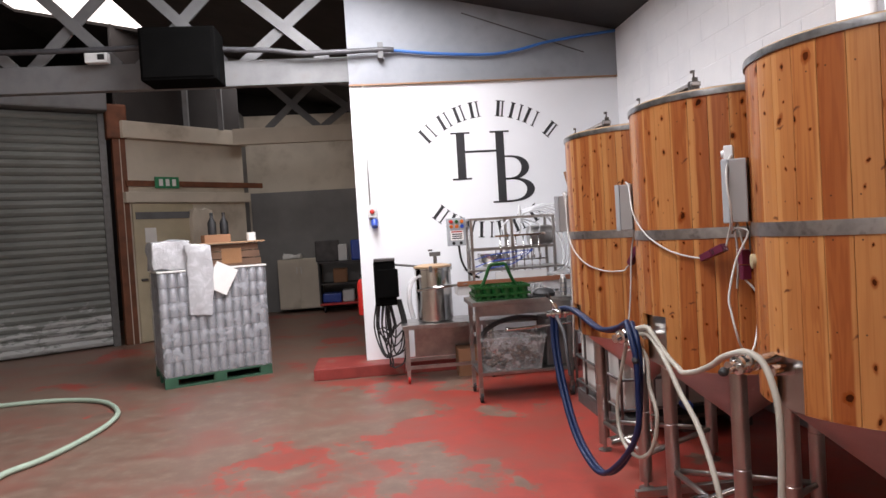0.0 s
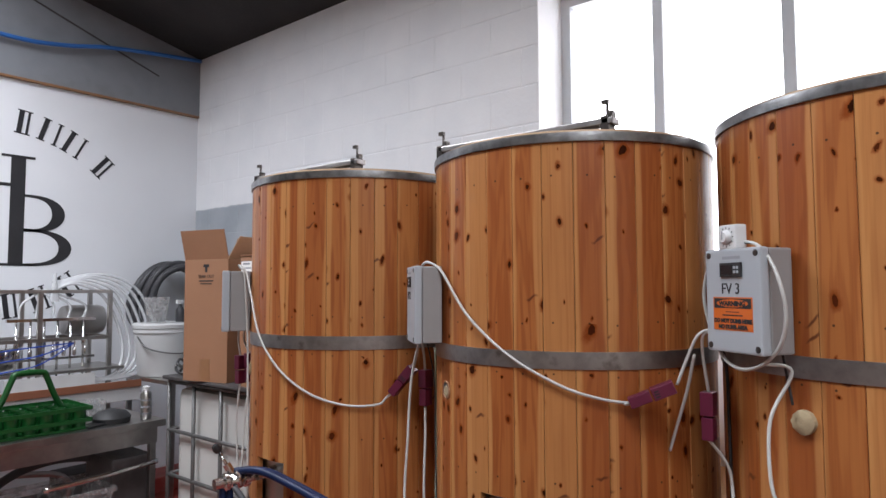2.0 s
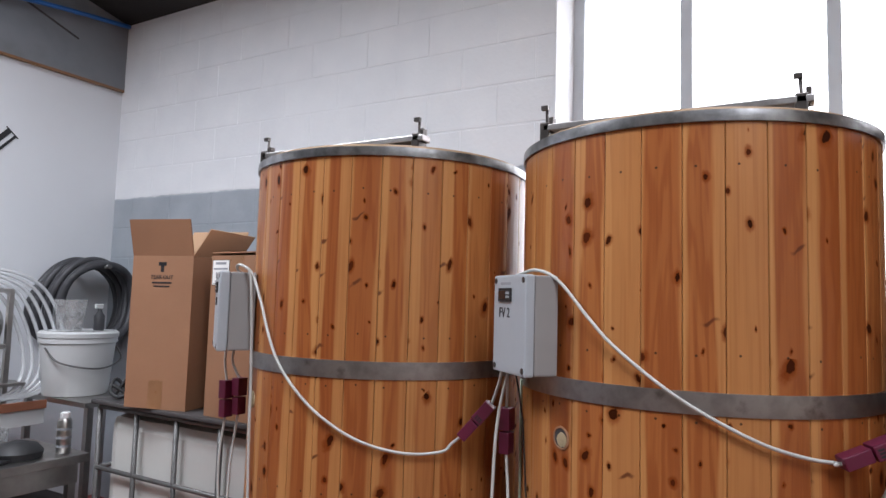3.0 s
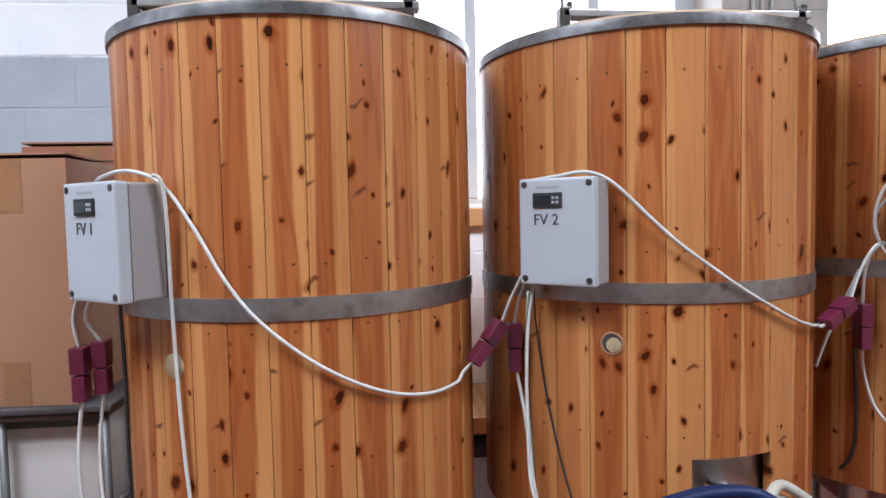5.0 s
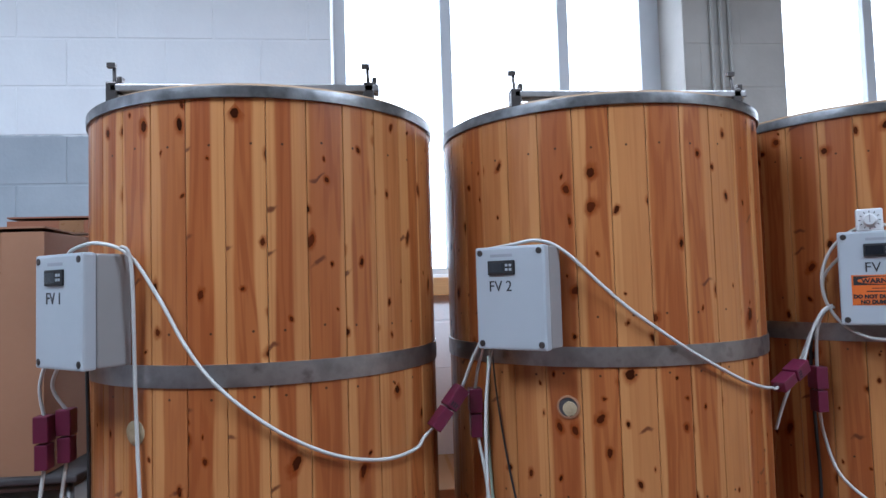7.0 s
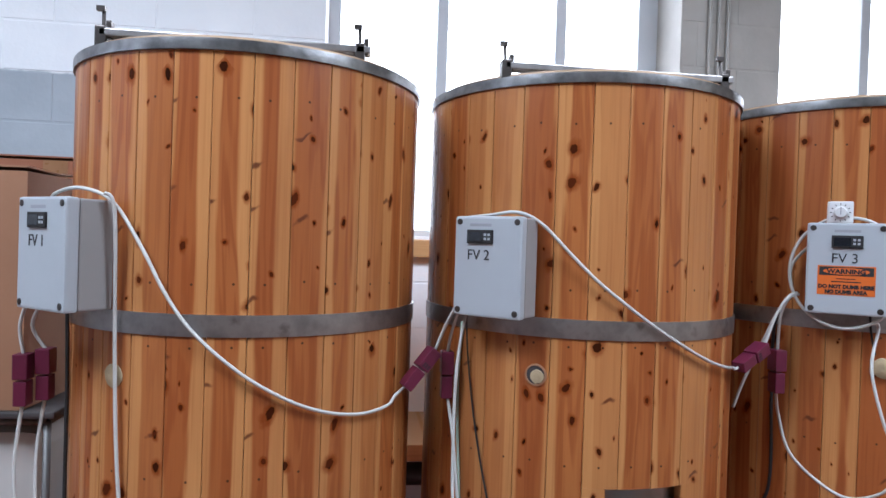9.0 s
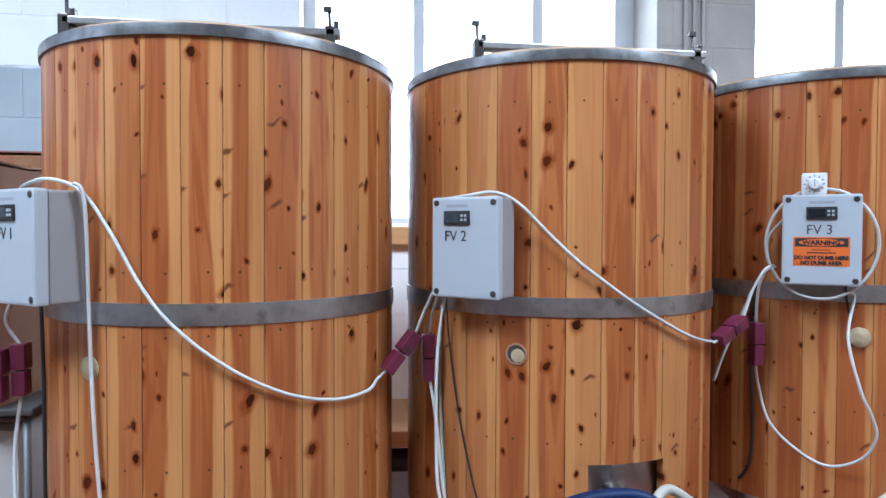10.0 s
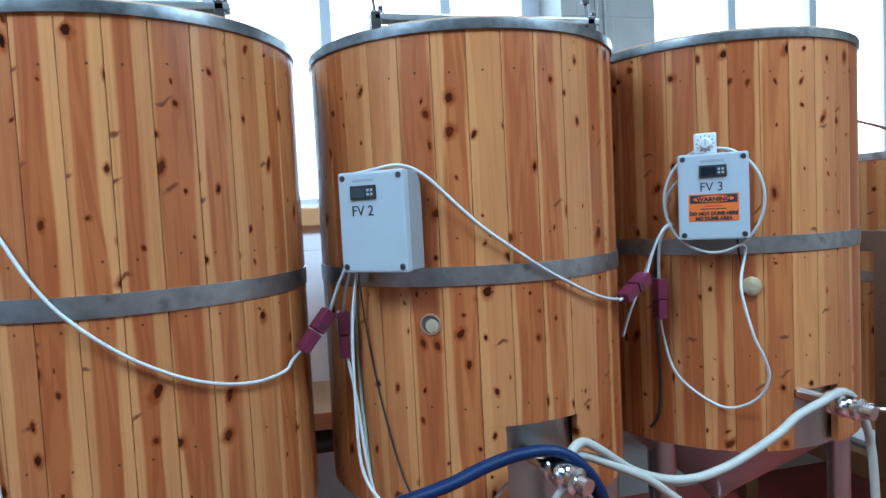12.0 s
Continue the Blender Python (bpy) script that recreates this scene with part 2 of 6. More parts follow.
PAPER = plain("white_paper", (0.76, 0.76, 0.74), 0.7, vary=0.04)
CARD = plain("brown_cardboard", (0.28, 0.138, 0.072), 0.75, vary=0.08, scale=3, fine=90, relief=0.06)
CARD_IN = plain("cardboard_inside", (0.43, 0.26, 0.15), 0.8, vary=0.08, scale=3, fine=90)
TAPE = plain("brown_tape", (0.25, 0.125, 0.06), 0.3, vary=0.08, scale=9)
GREEN = plain("green_plastic", (0.003, 0.065, 0.012), 0.35, vary=0.15)
RED = plain("red_plastic", (0.45, 0.02, 0.015), 0.4, vary=0.1)
BLUEP = plain("blue_plastic", (0.015, 0.06, 0.35), 0.4, vary=0.1)
SPONGE = plain("cream_foam", (0.32, 0.25, 0.15), 0.9, vary=0.15, scale=40, fine=160, relief=0.5)
TANK_WHITE = plain("translucent_white_tank", (0.50, 0.505, 0.48), 0.4, vary=0.06, scale=3)
GALV = plain("galvanised_tube", (0.115, 0.113, 0.11), 0.5, 0.5, 0.2, 12, 90, 0.1)
WHITE_PAINT = plain("white_wall_paint", (0.755, 0.775, 0.805), 0.55, vary=0.025, scale=1.3, fine=35, relief=0.06)
FRAME_PAINT = plain("white_window_paint", (0.60, 0.64, 0.68), 0.4, vary=0.05)
GABLE = plain("grey_painted_gable", (0.215, 0.23, 0.255), 0.7, vary=0.16, scale=2.2, fine=26, relief=0.2, dirt=(0.17, 0.175, 0.185))
# white timber held to a dark grey base, mottled at random
TIMBER_WHITE = plain("dark_grey_white_timber", (0.135, 0.138, 0.142), 0.7, vary=0.2, scale=3, fine=30, relief=0.2, dirt=(0.12, 0.115, 0.11))
# near-black base, also used on the far wall and the upper boards
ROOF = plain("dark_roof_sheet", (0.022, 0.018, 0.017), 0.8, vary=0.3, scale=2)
CREAM_WALL = plain("cream_painted_wall", (0.55, 0.49, 0.40), 0.75, vary=0.15, scale=1.1, fine=30, relief=0.15, dirt=(0.30, 0.25, 0.19))
GREY_WALL = plain("grey_lower_wall", (0.18, 0.175, 0.17), 0.75, vary=0.15, scale=1.6, fine=30)
RUST = plain("rusty_red_steel", (0.16, 0.055, 0.025), 0.65, 0.2, 0.3, 5, 40, 0.3)
CAN = plain("bare_aluminium_can", (0.40, 0.41, 0.44), 0.32, 0.7, 0.05, 10, 60, 0)
PALLET_GREEN = plain("green_painted_pallet", (0.02, 0.08, 0.045), 0.7, vary=0.3)
FITTINGS = plain("dull_mixed_fittings", (0.10, 0.065, 0.045), 0.5, 0.5, 0.6, 12)
PALE_BOARD = plain("pale_painted_board", (0.55, 0.53, 0.49), 0.6, vary=0.08)
COPPER = plain("copper_rail", (0.34, 0.14, 0.08), 0.45, 0.5, 0.1)
DARK_BOX = plain("dark_clutter", (0.05, 0.045, 0.045), 0.6, vary=0.4)
TROLLEY_STEEL = plain("scuffed_stainless", (0.36, 0.35, 0.34), 0.33, 1.0, 0.25, 7, 90, 0.1)
CONE_STEEL = plain("vessel_cone_steel", (0.5, 0.46, 0.45), 0.36, 1.0, 0.1, 5, 120, 0.06)


def block_paint():
    """Thick masonry paint: white above, grey-blue below a brushed line, darker beige-grey where y is under 1.8."""
    m, nt, b = shader("masonry_paint")
    geo = nt.nodes.new("ShaderNodeNewGeometry")
    sp = nt.nodes.new("ShaderNodeSeparateXYZ")
    nt.links.new(geo.outputs["Position"], sp.inputs[0])
    n1 = noise_tex(nt, geo.outputs["Position"], 3.0, 5)
    n2 = noise_tex(nt, geo.outputs["Position"], 42.0, 4)
    n3 = noise_tex(nt, geo.outputs["Position"], 11.0, 3)
    z = calc(nt, "MULTIPLY_ADD", n3, 0.03, sp.outputs[2])
    up = smooth(nt, z, 2.446, 2.458)
    white = ramp(nt, n1, [(0.3, (0.79, 0.805, 0.83)), (0.7, (0.86, 0.87, 0.885))])
    grey = ramp(nt, n1, [(0.3, (0.31, 0.345, 0.38)), (0.7, (0.40, 0.435, 0.47))])
    col = mix(nt, up, grey, white)
    under = calc(nt, "MULTIPLY", calc(nt, "LESS_THAN", sp.outputs[1], 3.38), calc(nt, "LESS_THAN", sp.outputs[2], 1.74))
    col = mix(nt, under, col, white)
    # everything south of y 1.8, the window pier too, goes darker and beige-grey
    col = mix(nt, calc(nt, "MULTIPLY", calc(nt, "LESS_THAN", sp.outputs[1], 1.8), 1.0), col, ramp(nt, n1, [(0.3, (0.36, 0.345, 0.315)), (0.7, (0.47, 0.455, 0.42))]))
    nt.links.new(col, b.inputs["Base Color"])
    b.inputs["Roughness"].default_value = 0.55
    bump(nt, b, n2, 0.35, 0.004)
    return m


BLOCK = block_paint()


def floor_paint():
    """Red floor paint worn through to stained concrete along the traffic."""
    m, nt, b = shader("worn_red_floor_paint")
    geo = nt.nodes.new("ShaderNodeNewGeometry")
    pos = geo.outputs["Position"]
    sp = nt.nodes.new("ShaderNodeSeparateXYZ")
    nt.links.new(pos, sp.inputs[0])
    n1 = noise_tex(nt, pos, 0.85, 9, 0.62, 0.1)
    n2 = noise_tex(nt, pos, 7.0, 6, 0.65)
    n3 = noise_tex(nt, pos, 70.0, 3)
    bias = smooth(nt, sp.outputs[0], -2.4, 0.7, -0.07, 0.13)
    keep = calc(nt, "ADD", calc(nt, "MULTIPLY_ADD", n2, 0.28, calc(nt, "MULTIPLY", n1, 1.0)), bias)
    red_on = smooth(nt, keep, 0.64, 0.69)
    conc = ramp(nt, n2, [(0.3, (0.115, 0.066, 0.048)), (0.5, (0.150, 0.094, 0.069)), (0.72, (0.205, 0.148, 0.112))])
    red = ramp(nt, n2, [(0.3, (0.22, 0.024, 0.016)), (0.7, (0.33, 0.045, 0.030))])
    col = mix(nt, red_on, conc, red)
    faint = smooth(nt, noise_tex(nt, pos, 1.7, 6, 0.6), 0.42, 0.66, 0.0, 0.6)
    col = mix(nt, faint, col, (0.19, 0.058, 0.042))
    nt.links.new(col, b.inputs["Base Color"])
    nt.links.new(calc(nt, "MULTIPLY_ADD", n2, 0.2, 0.33), b.inputs["Roughness"])
    bump(nt, b, calc(nt, "ADD", calc(nt, "MULTIPLY", red_on, 0.5), calc(nt, "MULTIPLY", n3, 0.3)), 0.15, 0.001)
    return m


FLOOR = floor_paint()


def shutter_paint():
    """Grey roller shutter steel, scuffed to pale primer in torn patches near the floor."""
    m, nt, b = shader("grey_shutter_steel")
    geo = nt.nodes.new("ShaderNodeNewGeometry")
    pos = geo.outputs["Position"]
    sp = nt.nodes.new("ShaderNodeSeparateXYZ")
    nt.links.new(pos, sp.inputs[0])
    wide = nt.nodes.new("ShaderNodeMapping")
    wide.inputs["Scale"].default_value = (2.2, 2.2, 7.0)
    nt.links.new(pos, wide.inputs[0])
    patch = noise_tex(nt, wide.outputs[0], 1.3, 6, 0.65, 0.6)
    fine = noise_tex(nt, pos, 40.0, 3)
    grime = noise_tex(nt, pos, 1.1, 5)
    col = ramp(nt, grime, [(0.3, (0.135, 0.145, 0.136)), (0.7, (0.20, 0.212, 0.198))])
    low = smooth(nt, sp.outputs[2], 0.05, 1.25, 0.16, -0.22)
    worn = smooth(nt, calc(nt, "ADD", patch, low), 0.54, 0.62, 0.0, 0.8)
    col = mix(nt, worn, col, (0.40, 0.405, 0.40))
    nt.links.new(col, b.inputs["Base Color"])
    nt.links.new(calc(nt, "MULTIPLY_ADD", fine, 0.2, 0.42), b.inputs["Roughness"])
    bump(nt, b, fine, 0.08)
    return m


SHUTTER = shutter_paint()


def film_wrap(name, tint, solid, scale=16.0, spread=1.0, relief=0.8):
    """Crumpled clear stretch film or polythene."""
    m, nt, b = shader(name)
    v = coords(nt)
    n = noise_tex(nt, v, scale, 5, 0.6, 1.2)
    b.inputs["Base Color"].default_value = (*tint, 1)
    b.inputs["Roughness"].default_value = 0.24
    nt.links.new(smooth(nt, n, 0.42, 0.7, solid * (1 - 0.55 * spread), min(1.0, solid * (1 + 0.8 * spread))), b.inputs["Alpha"])
    bump(nt, b, n, relief, 0.02)
    return m


FILM = film_wrap("stretch_film", (0.52, 0.54, 0.58), 0.34, 6.0, 0.8, 0.7)
CLEAR_TUB = film_wrap("clear_plastic_tub", (0.46, 0.46, 0.46), 0.36)
POLYTHENE = film_wrap("white_polythene", (0.54, 0.55, 0.575), 0.86, 9.0, 0.2, 0.6)
CLEAR_TUBE = film_wrap("clear_tubing", (0.74, 0.76, 0.78), 0.55, 3.0, 0.15, 0.05)


def glowing(name, color, strength):
    m, nt, b = shader(name)
    b.inputs["Base Color"].default_value = (0, 0, 0, 1)
    b.inputs["Emission Color"].default_value = (*color, 1)
    b.inputs["Emission Strength"].default_value = strength
    return m


def glass(name):
    m, nt, b = shader(name)
    b.inputs["Base Color"].default_value = (1, 1, 1, 1)
    b.inputs["Roughness"].default_value = 0.02
    b.inputs["Transmission Weight"].default_value = 1.0
    b.inputs["IOR"].default_value = 1.45
    return m


GLASS = glass("window_glass")
SKY_GLOW = glowing("overcast_sky", (0.94, 0.98, 1.0), 2.6)
nt = SKY_GLOW.node_tree
sky_pos = nt.nodes.new("ShaderNodeNewGeometry").outputs["Position"]
sky_z = nt.nodes.new("ShaderNodeSeparateXYZ")
nt.links.new(sky_pos, sky_z.inputs[0])
leafy = calc(nt, "MULTIPLY", smooth(nt, noise_tex(nt, sky_pos, 2.2, 5), 0.48, 0.66), smooth(nt, sky_z.outputs[2], 2.3, 3.0, 1.0, 0.0))
nt.links.new(mix(nt, leafy, (0.94, 0.98, 1.0), (0.30, 0.40, 0.31)), nt.nodes["Principled BSDF"].inputs["Emission Color"])
ROOF_GLOW = glowing("skylight_daylight", (1.0, 1.0, 0.98), 2.4)
LCD = plain("display_black", (0.01, 0.012, 0.016), 0.18, vary=0.1, relief=0)


# ---- mesh helpers ----
def bm_box(x0, x1, y0, y1, z0, z1, bevel=0.0, bm=None):
    own = bmesh.new()
    bmesh.ops.create_cube(own, size=1, matrix=Matrix.Translation(((x0 + x1) / 2, (y0 + y1) / 2, (z0 + z1) / 2)) @ Matrix.Diagonal((x1 - x0, y1 - y0, z1 - z0, 1)))
    if bevel:
        bmesh.ops.bevel(own, geom=own.edges[:], offset=bevel, segments=2, profile=0.6, affect="EDGES")
    return merge(own, bm)


def merge(own, bm):
    if bm is None:
        return own
    me = bpy.data.meshes.new("tmp")
    own.to_mesh(me)
    own.free()
    bm.from_mesh(me)
    bpy.data.meshes.remove(me)
    return bm


def bm_tube(points, r, sides=10, steps=6, bm=None, closed=False):
    """A round tube along a smooth line through the points."""
    P = [Vector(p) for p in points]
    line = []
    n = len(P)
    spans = n if closed else n - 1
    for i in range(spans):
        if closed:
            a, b, c, d = (P[(i + k) % n] for k in (-1, 0, 1, 2))
        else:
            a, b, c, d = P[max(i - 1, 0)], P[i], P[i + 1], P[min(i + 2, n - 1)]
        k = steps if (n > 2) else 1
        for j in range(k):
            t = j / k
            line.append(0.5 * ((2 * b) + (c - a) * t + (2 * a - 5 * b + 4 * c - d) * t * t + (3 * b - a - 3 * c + d) * t ** 3))
    if not closed:
        line.append(P[-1])
    own = bmesh.new()
    rings = []
    up = Vector((0.13, 0.21, 0.97))
    m = len(line)
    for i, p in enumerate(line):
        if closed:
            t = (line[(i + 1) % m] - line[i - 1]).normalized()
        else:
            t = (line[min(i + 1, m - 1)] - line[max(i - 1, 0)]).normalized()
        side = t.cross(up)
        if side.length < 1e-3:
            side = t.cross(Vector((1, 0, 0)))
        side.normalize()
        up = side.cross(t).normalized()
        rings.append([own.verts.new(p + r * (math.cos(2 * math.pi * k / sides) * side + math.sin(2 * math.pi * k / sides) * up)) for k in range(sides)])
    pairs = list(zip(rings, rings[1:])) + ([(rings[-1], rings[0])] if closed else [])
    for A, B in pairs:
        for k in range(sides):
            f = own.faces.new((A[k], A[(k + 1) % sides], B[(k + 1) % sides], B[k]))
            f.smooth = True
    if not closed:
        own.faces.new(rings[0][::-1])
        own.faces.new(rings[-1])
    bmesh.ops.recalc_face_normals(own, faces=own.faces[:])
    return merge(own, bm)


def bm_lathe(profile, segs=32, m=None, bm=None, cap=True):
    """Turned body: profile of (radius, height) from bottom to top, round local z."""
    own = bmesh.new()
    rings = [[own.verts.new((r * math.cos(2 * math.pi * k / segs), r * math.sin(2 * math.pi * k / segs), z)) for k in range(segs)] for r, z in profile]
    for A, B in zip(rings, rings[1:]):
        for k in range(segs):
            own.faces.new((A[k], A[(k + 1) % segs], B[(k + 1) % segs], B[k])).smooth = True
    if cap:
        own.faces.new(rings[0][::-1])
        own.faces.new(rings[-1])
    bmesh.ops.recalc_face_normals(own, faces=own.faces[:])
    for e in own.edges:
        if len(e.link_faces) == 2 and e.calc_face_angle(0) > 0.6:
            e.smooth = False
    if m is not None:
        own.transform(m)
    return merge(own, bm)


def aim(p, q):
    """Pose at p whose local z points to q."""
    return Matrix.Translation(p) @ (Vector(q) - Vector(p)).to_track_quat("Z", "Y").to_matrix().to_4x4()


def bm_rod(p, q, r, sides=12, bm=None):
    return bm_lathe([(r, 0), (r, (Vector(q) - Vector(p)).length)], sides, aim(p, q), bm)


def bm_bar(p, q, w, h, bm=None):
    """Square bar from p to q: w sideways, h in height."""
    p, q = Vector(p), Vector(q)
    L = (q - p).length
    own = bm_box(-w / 2, w / 2, 0, L, -h / 2, h / 2)
    y = (q - p).normalized()
    x = y.cross(Vector((0, 0, 1)))
    x = x.normalized() if x.length > 1e-4 else Vector((1, 0, 0))
    z = x.cross(y)
    own.transform(Matrix.Translation(p) @ Matrix((x, y, z)).transposed().to_4x4())
    return merge(own, bm)


def mesh_of(name, bm, material):
    me = bpy.data.meshes.new(name)
    bm.to_mesh(me)
    bm.free()
    me.materials.append(material)
    return me


def part(name, bm, material, parent=None, label="", m=None):
    ob = new(name, mesh_of(name, bm, material))
    if parent is not None:
        ob.parent = parent
    if m is not None:
        ob.matrix_basis = m
    return tagged(ob, label)


def share(name, me, parent, m):
    ob = new(name, me)
    ob.parent, ob.matrix_basis = parent, m
    return ob


def thing(name, label, category, m=None, group="", kind=""):
    ob = new(name)
    ob.empty_display_size = 0.1
    if m is not None:
        ob.matrix_basis = m
    return tagged(ob, label, category, group, kind)


def solo(name, bm, material, label, category, m=None, group="", kind=""):
    return tagged(part(name, bm, material, None, "", m), label, category, group, kind)


def text_mesh(body, size, thick=0.0006, align="LEFT", bold=0.0):
    cu = bpy.data.curves.new("text", "FONT")
    cu.body, cu.size, cu.extrude, cu.align_x = body, size, thick, align
    cu.resolution_u, cu.offset = 3, bold
    tmp = bpy.data.objects.new("text", cu)
    scene.collection.objects.link(tmp)
    me = bpy.data.meshes.new_from_object(tmp.evaluated_get(bpy.context.evaluated_depsgraph_get()))
    bpy.data.objects.remove(tmp)
    bpy.data.curves.remove(cu)
    return me


def lettering(name, body, size, material, parent, m, align="LEFT", sx=1.0, bold=0.0):
    me = text_mesh(body, size, align=align, bold=bold)
    if sx != 1.0:
        me.transform(Matrix.Diagonal((sx, 1, 1, 1)))
    me.materials.clear()
    me.materials.append(material)
    ob = new(name, me)
    ob.parent, ob.matrix_basis = parent, m
    return ob


# ---- structure ----
def structure(name, bm, material, label, category="structure", m=None):
    return solo(name, bm, material, label, category, m, kind="structure")


Y_BACK, X_EAST = 7.1, 1.95
structure("floor", bm_box(-10, 2.4, -4.2, 15, -0.12, 0), FLOOR, "red painted concrete floor, worn to bare patches", "floor")

# east wall with two windows
wall = bmesh.new()
for y0, y1, z0, z1 in ((-4.2, -1.03, 0, 3.9), (0.99, 1.55, 0, 3.9), (3.38, 7.3, 0, 3.9), (-1.03, 0.99, 0, SILL - 0.09), (1.55, 3.38, 0, SILL - 0.09), (-1.03, 0.99, HEAD, 3.9), (1.55, 3.38, HEAD, 3.9)):
    bm_box(X_EAST + 0.005, X_EAST + 0.45, y0, y1, z0, z1, bm=wall)
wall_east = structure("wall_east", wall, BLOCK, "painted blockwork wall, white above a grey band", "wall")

structure("wall_south", bm_box(-10, 2.2, -4.4, -4.2, 0, 6.2), CREAM_WALL, "plain painted wall closing the hall", "wall")
structure("wall_west", bm_box(-10.2, -10, -4.4, 15.2, 0, 6.2), CREAM_WALL, "plain painted wall closing the hall", "wall")

# white mural wall, its gable above, the plinth below
structure("wall_north", bm_box(-1.25, X_EAST + 0.008, Y_BACK, Y_BACK + 0.16, 0.13, 3.33), WHITE_PAINT, "smooth white painted partition wall with a black mural", "wall")
gable = bmesh.new()
pts = [(-1.25, 3.33), (X_EAST + 0.008, 3.33), (X_EAST + 0.008, roof_z(X_EAST)), (-1.25, roof_z(-1.25))]
f0 = [gable.verts.new((x, Y_BACK - 0.03, z)) for x, z in pts]
f1 = [gable.verts.new((x, Y_BACK + 0.14, z)) for x, z in pts]
gable.faces.new(f0)
gable.faces.new(f1[::-1])
for k in range(4):
    gable.faces.new((f0[k], f1[k], f1[(k + 1) % 4], f0[(k + 1) % 4]))
bmesh.ops.recalc_face_normals(gable, faces=gable.faces[:])
structure("wall_gable", gable, GABLE, "grey painted boarded gable with stained seams", "wall")
structure("trim", bm_bar((0.1, Y_BACK - 0.034, 4.12), (1.55, Y_BACK - 0.034, 3.62), 0.006, 0.012), DARK_BOX, "dark diagonal seam on the gable boards", "trim")
structure("trim", bm_box(-1.25, X_EAST, Y_BACK - 0.034, Y_BACK - 0.004, 3.318, 3.336), TAPE, "dirty foam bead along the top of the partition", "trim")
structure("plinth", bm_box(-1.84, X_EAST, 6.80, 7.5, 0, 0.13, 0.01), plain("red_plinth_paint", (0.26, 0.035, 0.028), 0.5, vary=0.25, scale=4, dirt=(0.2, 0.12, 0.09)), "red painted concrete plinth under the partition", "plinth")
structure("wall_return", bm_box(-0.9, -0.75, 7.26, 14.5, 0, 4.4), CREAM_WALL, "plain wall beside the back store", "wall")

# roof with skylights
roof = bmesh.new()
xs = sorted({-10.2, RIDGE_X, 2.45, *(v for s in SKYLIGHTS for v in s[:2])})
ys = sorted({-4.4, 15.2, *(v for s in SKYLIGHTS for v in s[2:])})
for xa, xb in zip(xs, xs[1:]):
    for ya, yb in zip(ys, ys[1:]):
        xm, ym = (xa + xb) / 2, (ya + yb) / 2
        if any(a < xm < b and c < ym < d for a, b, c, d in SKYLIGHTS):
            continue
        lo = [roof.verts.new((x, y, roof_z(x))) for x, y in ((xa, ya), (xb, ya), (xb, yb), (xa, yb))]
        hi = [roof.verts.new((v.co.x, v.co.y, v.co.z + 0.08)) for v in lo]
        roof.faces.new(lo[::-1])
        roof.faces.new(hi)
        for k in range(4):
            roof.faces.new((lo[k], lo[(k + 1) % 4], hi[(k + 1) % 4], hi[k]))
structure("ceiling", roof, ROOF, "near-black underside of the pitched sheet roof", "roof")
# glowing sheet in every opening, the four added unseen ones included
for x0, x1, y0, y1 in SKYLIGHTS:
    b = bmesh.new()
    v = [b.verts.new((x, y, roof_z(x) + 0.05)) for x, y in ((x0, y0), (x1, y0), (x1, y1), (x0, y1))]
    b.faces.new(v[::-1])
    structure("skylight", b, ROOF_GLOW, "glowing white rooflight sheet, all but the first added for light", "skylight")


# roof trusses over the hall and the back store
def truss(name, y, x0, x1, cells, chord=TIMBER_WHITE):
    t = thing(name, "dark grey-white painted timber lattice roof truss", "truss", kind="structure")
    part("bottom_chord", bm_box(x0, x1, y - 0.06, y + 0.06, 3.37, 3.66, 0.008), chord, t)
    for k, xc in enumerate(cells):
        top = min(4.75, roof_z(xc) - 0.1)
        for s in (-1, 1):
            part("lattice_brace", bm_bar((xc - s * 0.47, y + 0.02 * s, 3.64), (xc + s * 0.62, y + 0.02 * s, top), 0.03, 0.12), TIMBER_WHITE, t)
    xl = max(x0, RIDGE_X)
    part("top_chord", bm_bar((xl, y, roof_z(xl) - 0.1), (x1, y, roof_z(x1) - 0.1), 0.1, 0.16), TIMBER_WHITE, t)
    return t


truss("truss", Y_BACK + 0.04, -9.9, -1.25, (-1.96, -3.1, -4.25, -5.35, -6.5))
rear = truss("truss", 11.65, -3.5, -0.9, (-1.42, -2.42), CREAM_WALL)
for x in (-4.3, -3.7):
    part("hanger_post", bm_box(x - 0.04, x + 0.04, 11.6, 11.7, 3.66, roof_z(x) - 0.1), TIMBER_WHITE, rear)

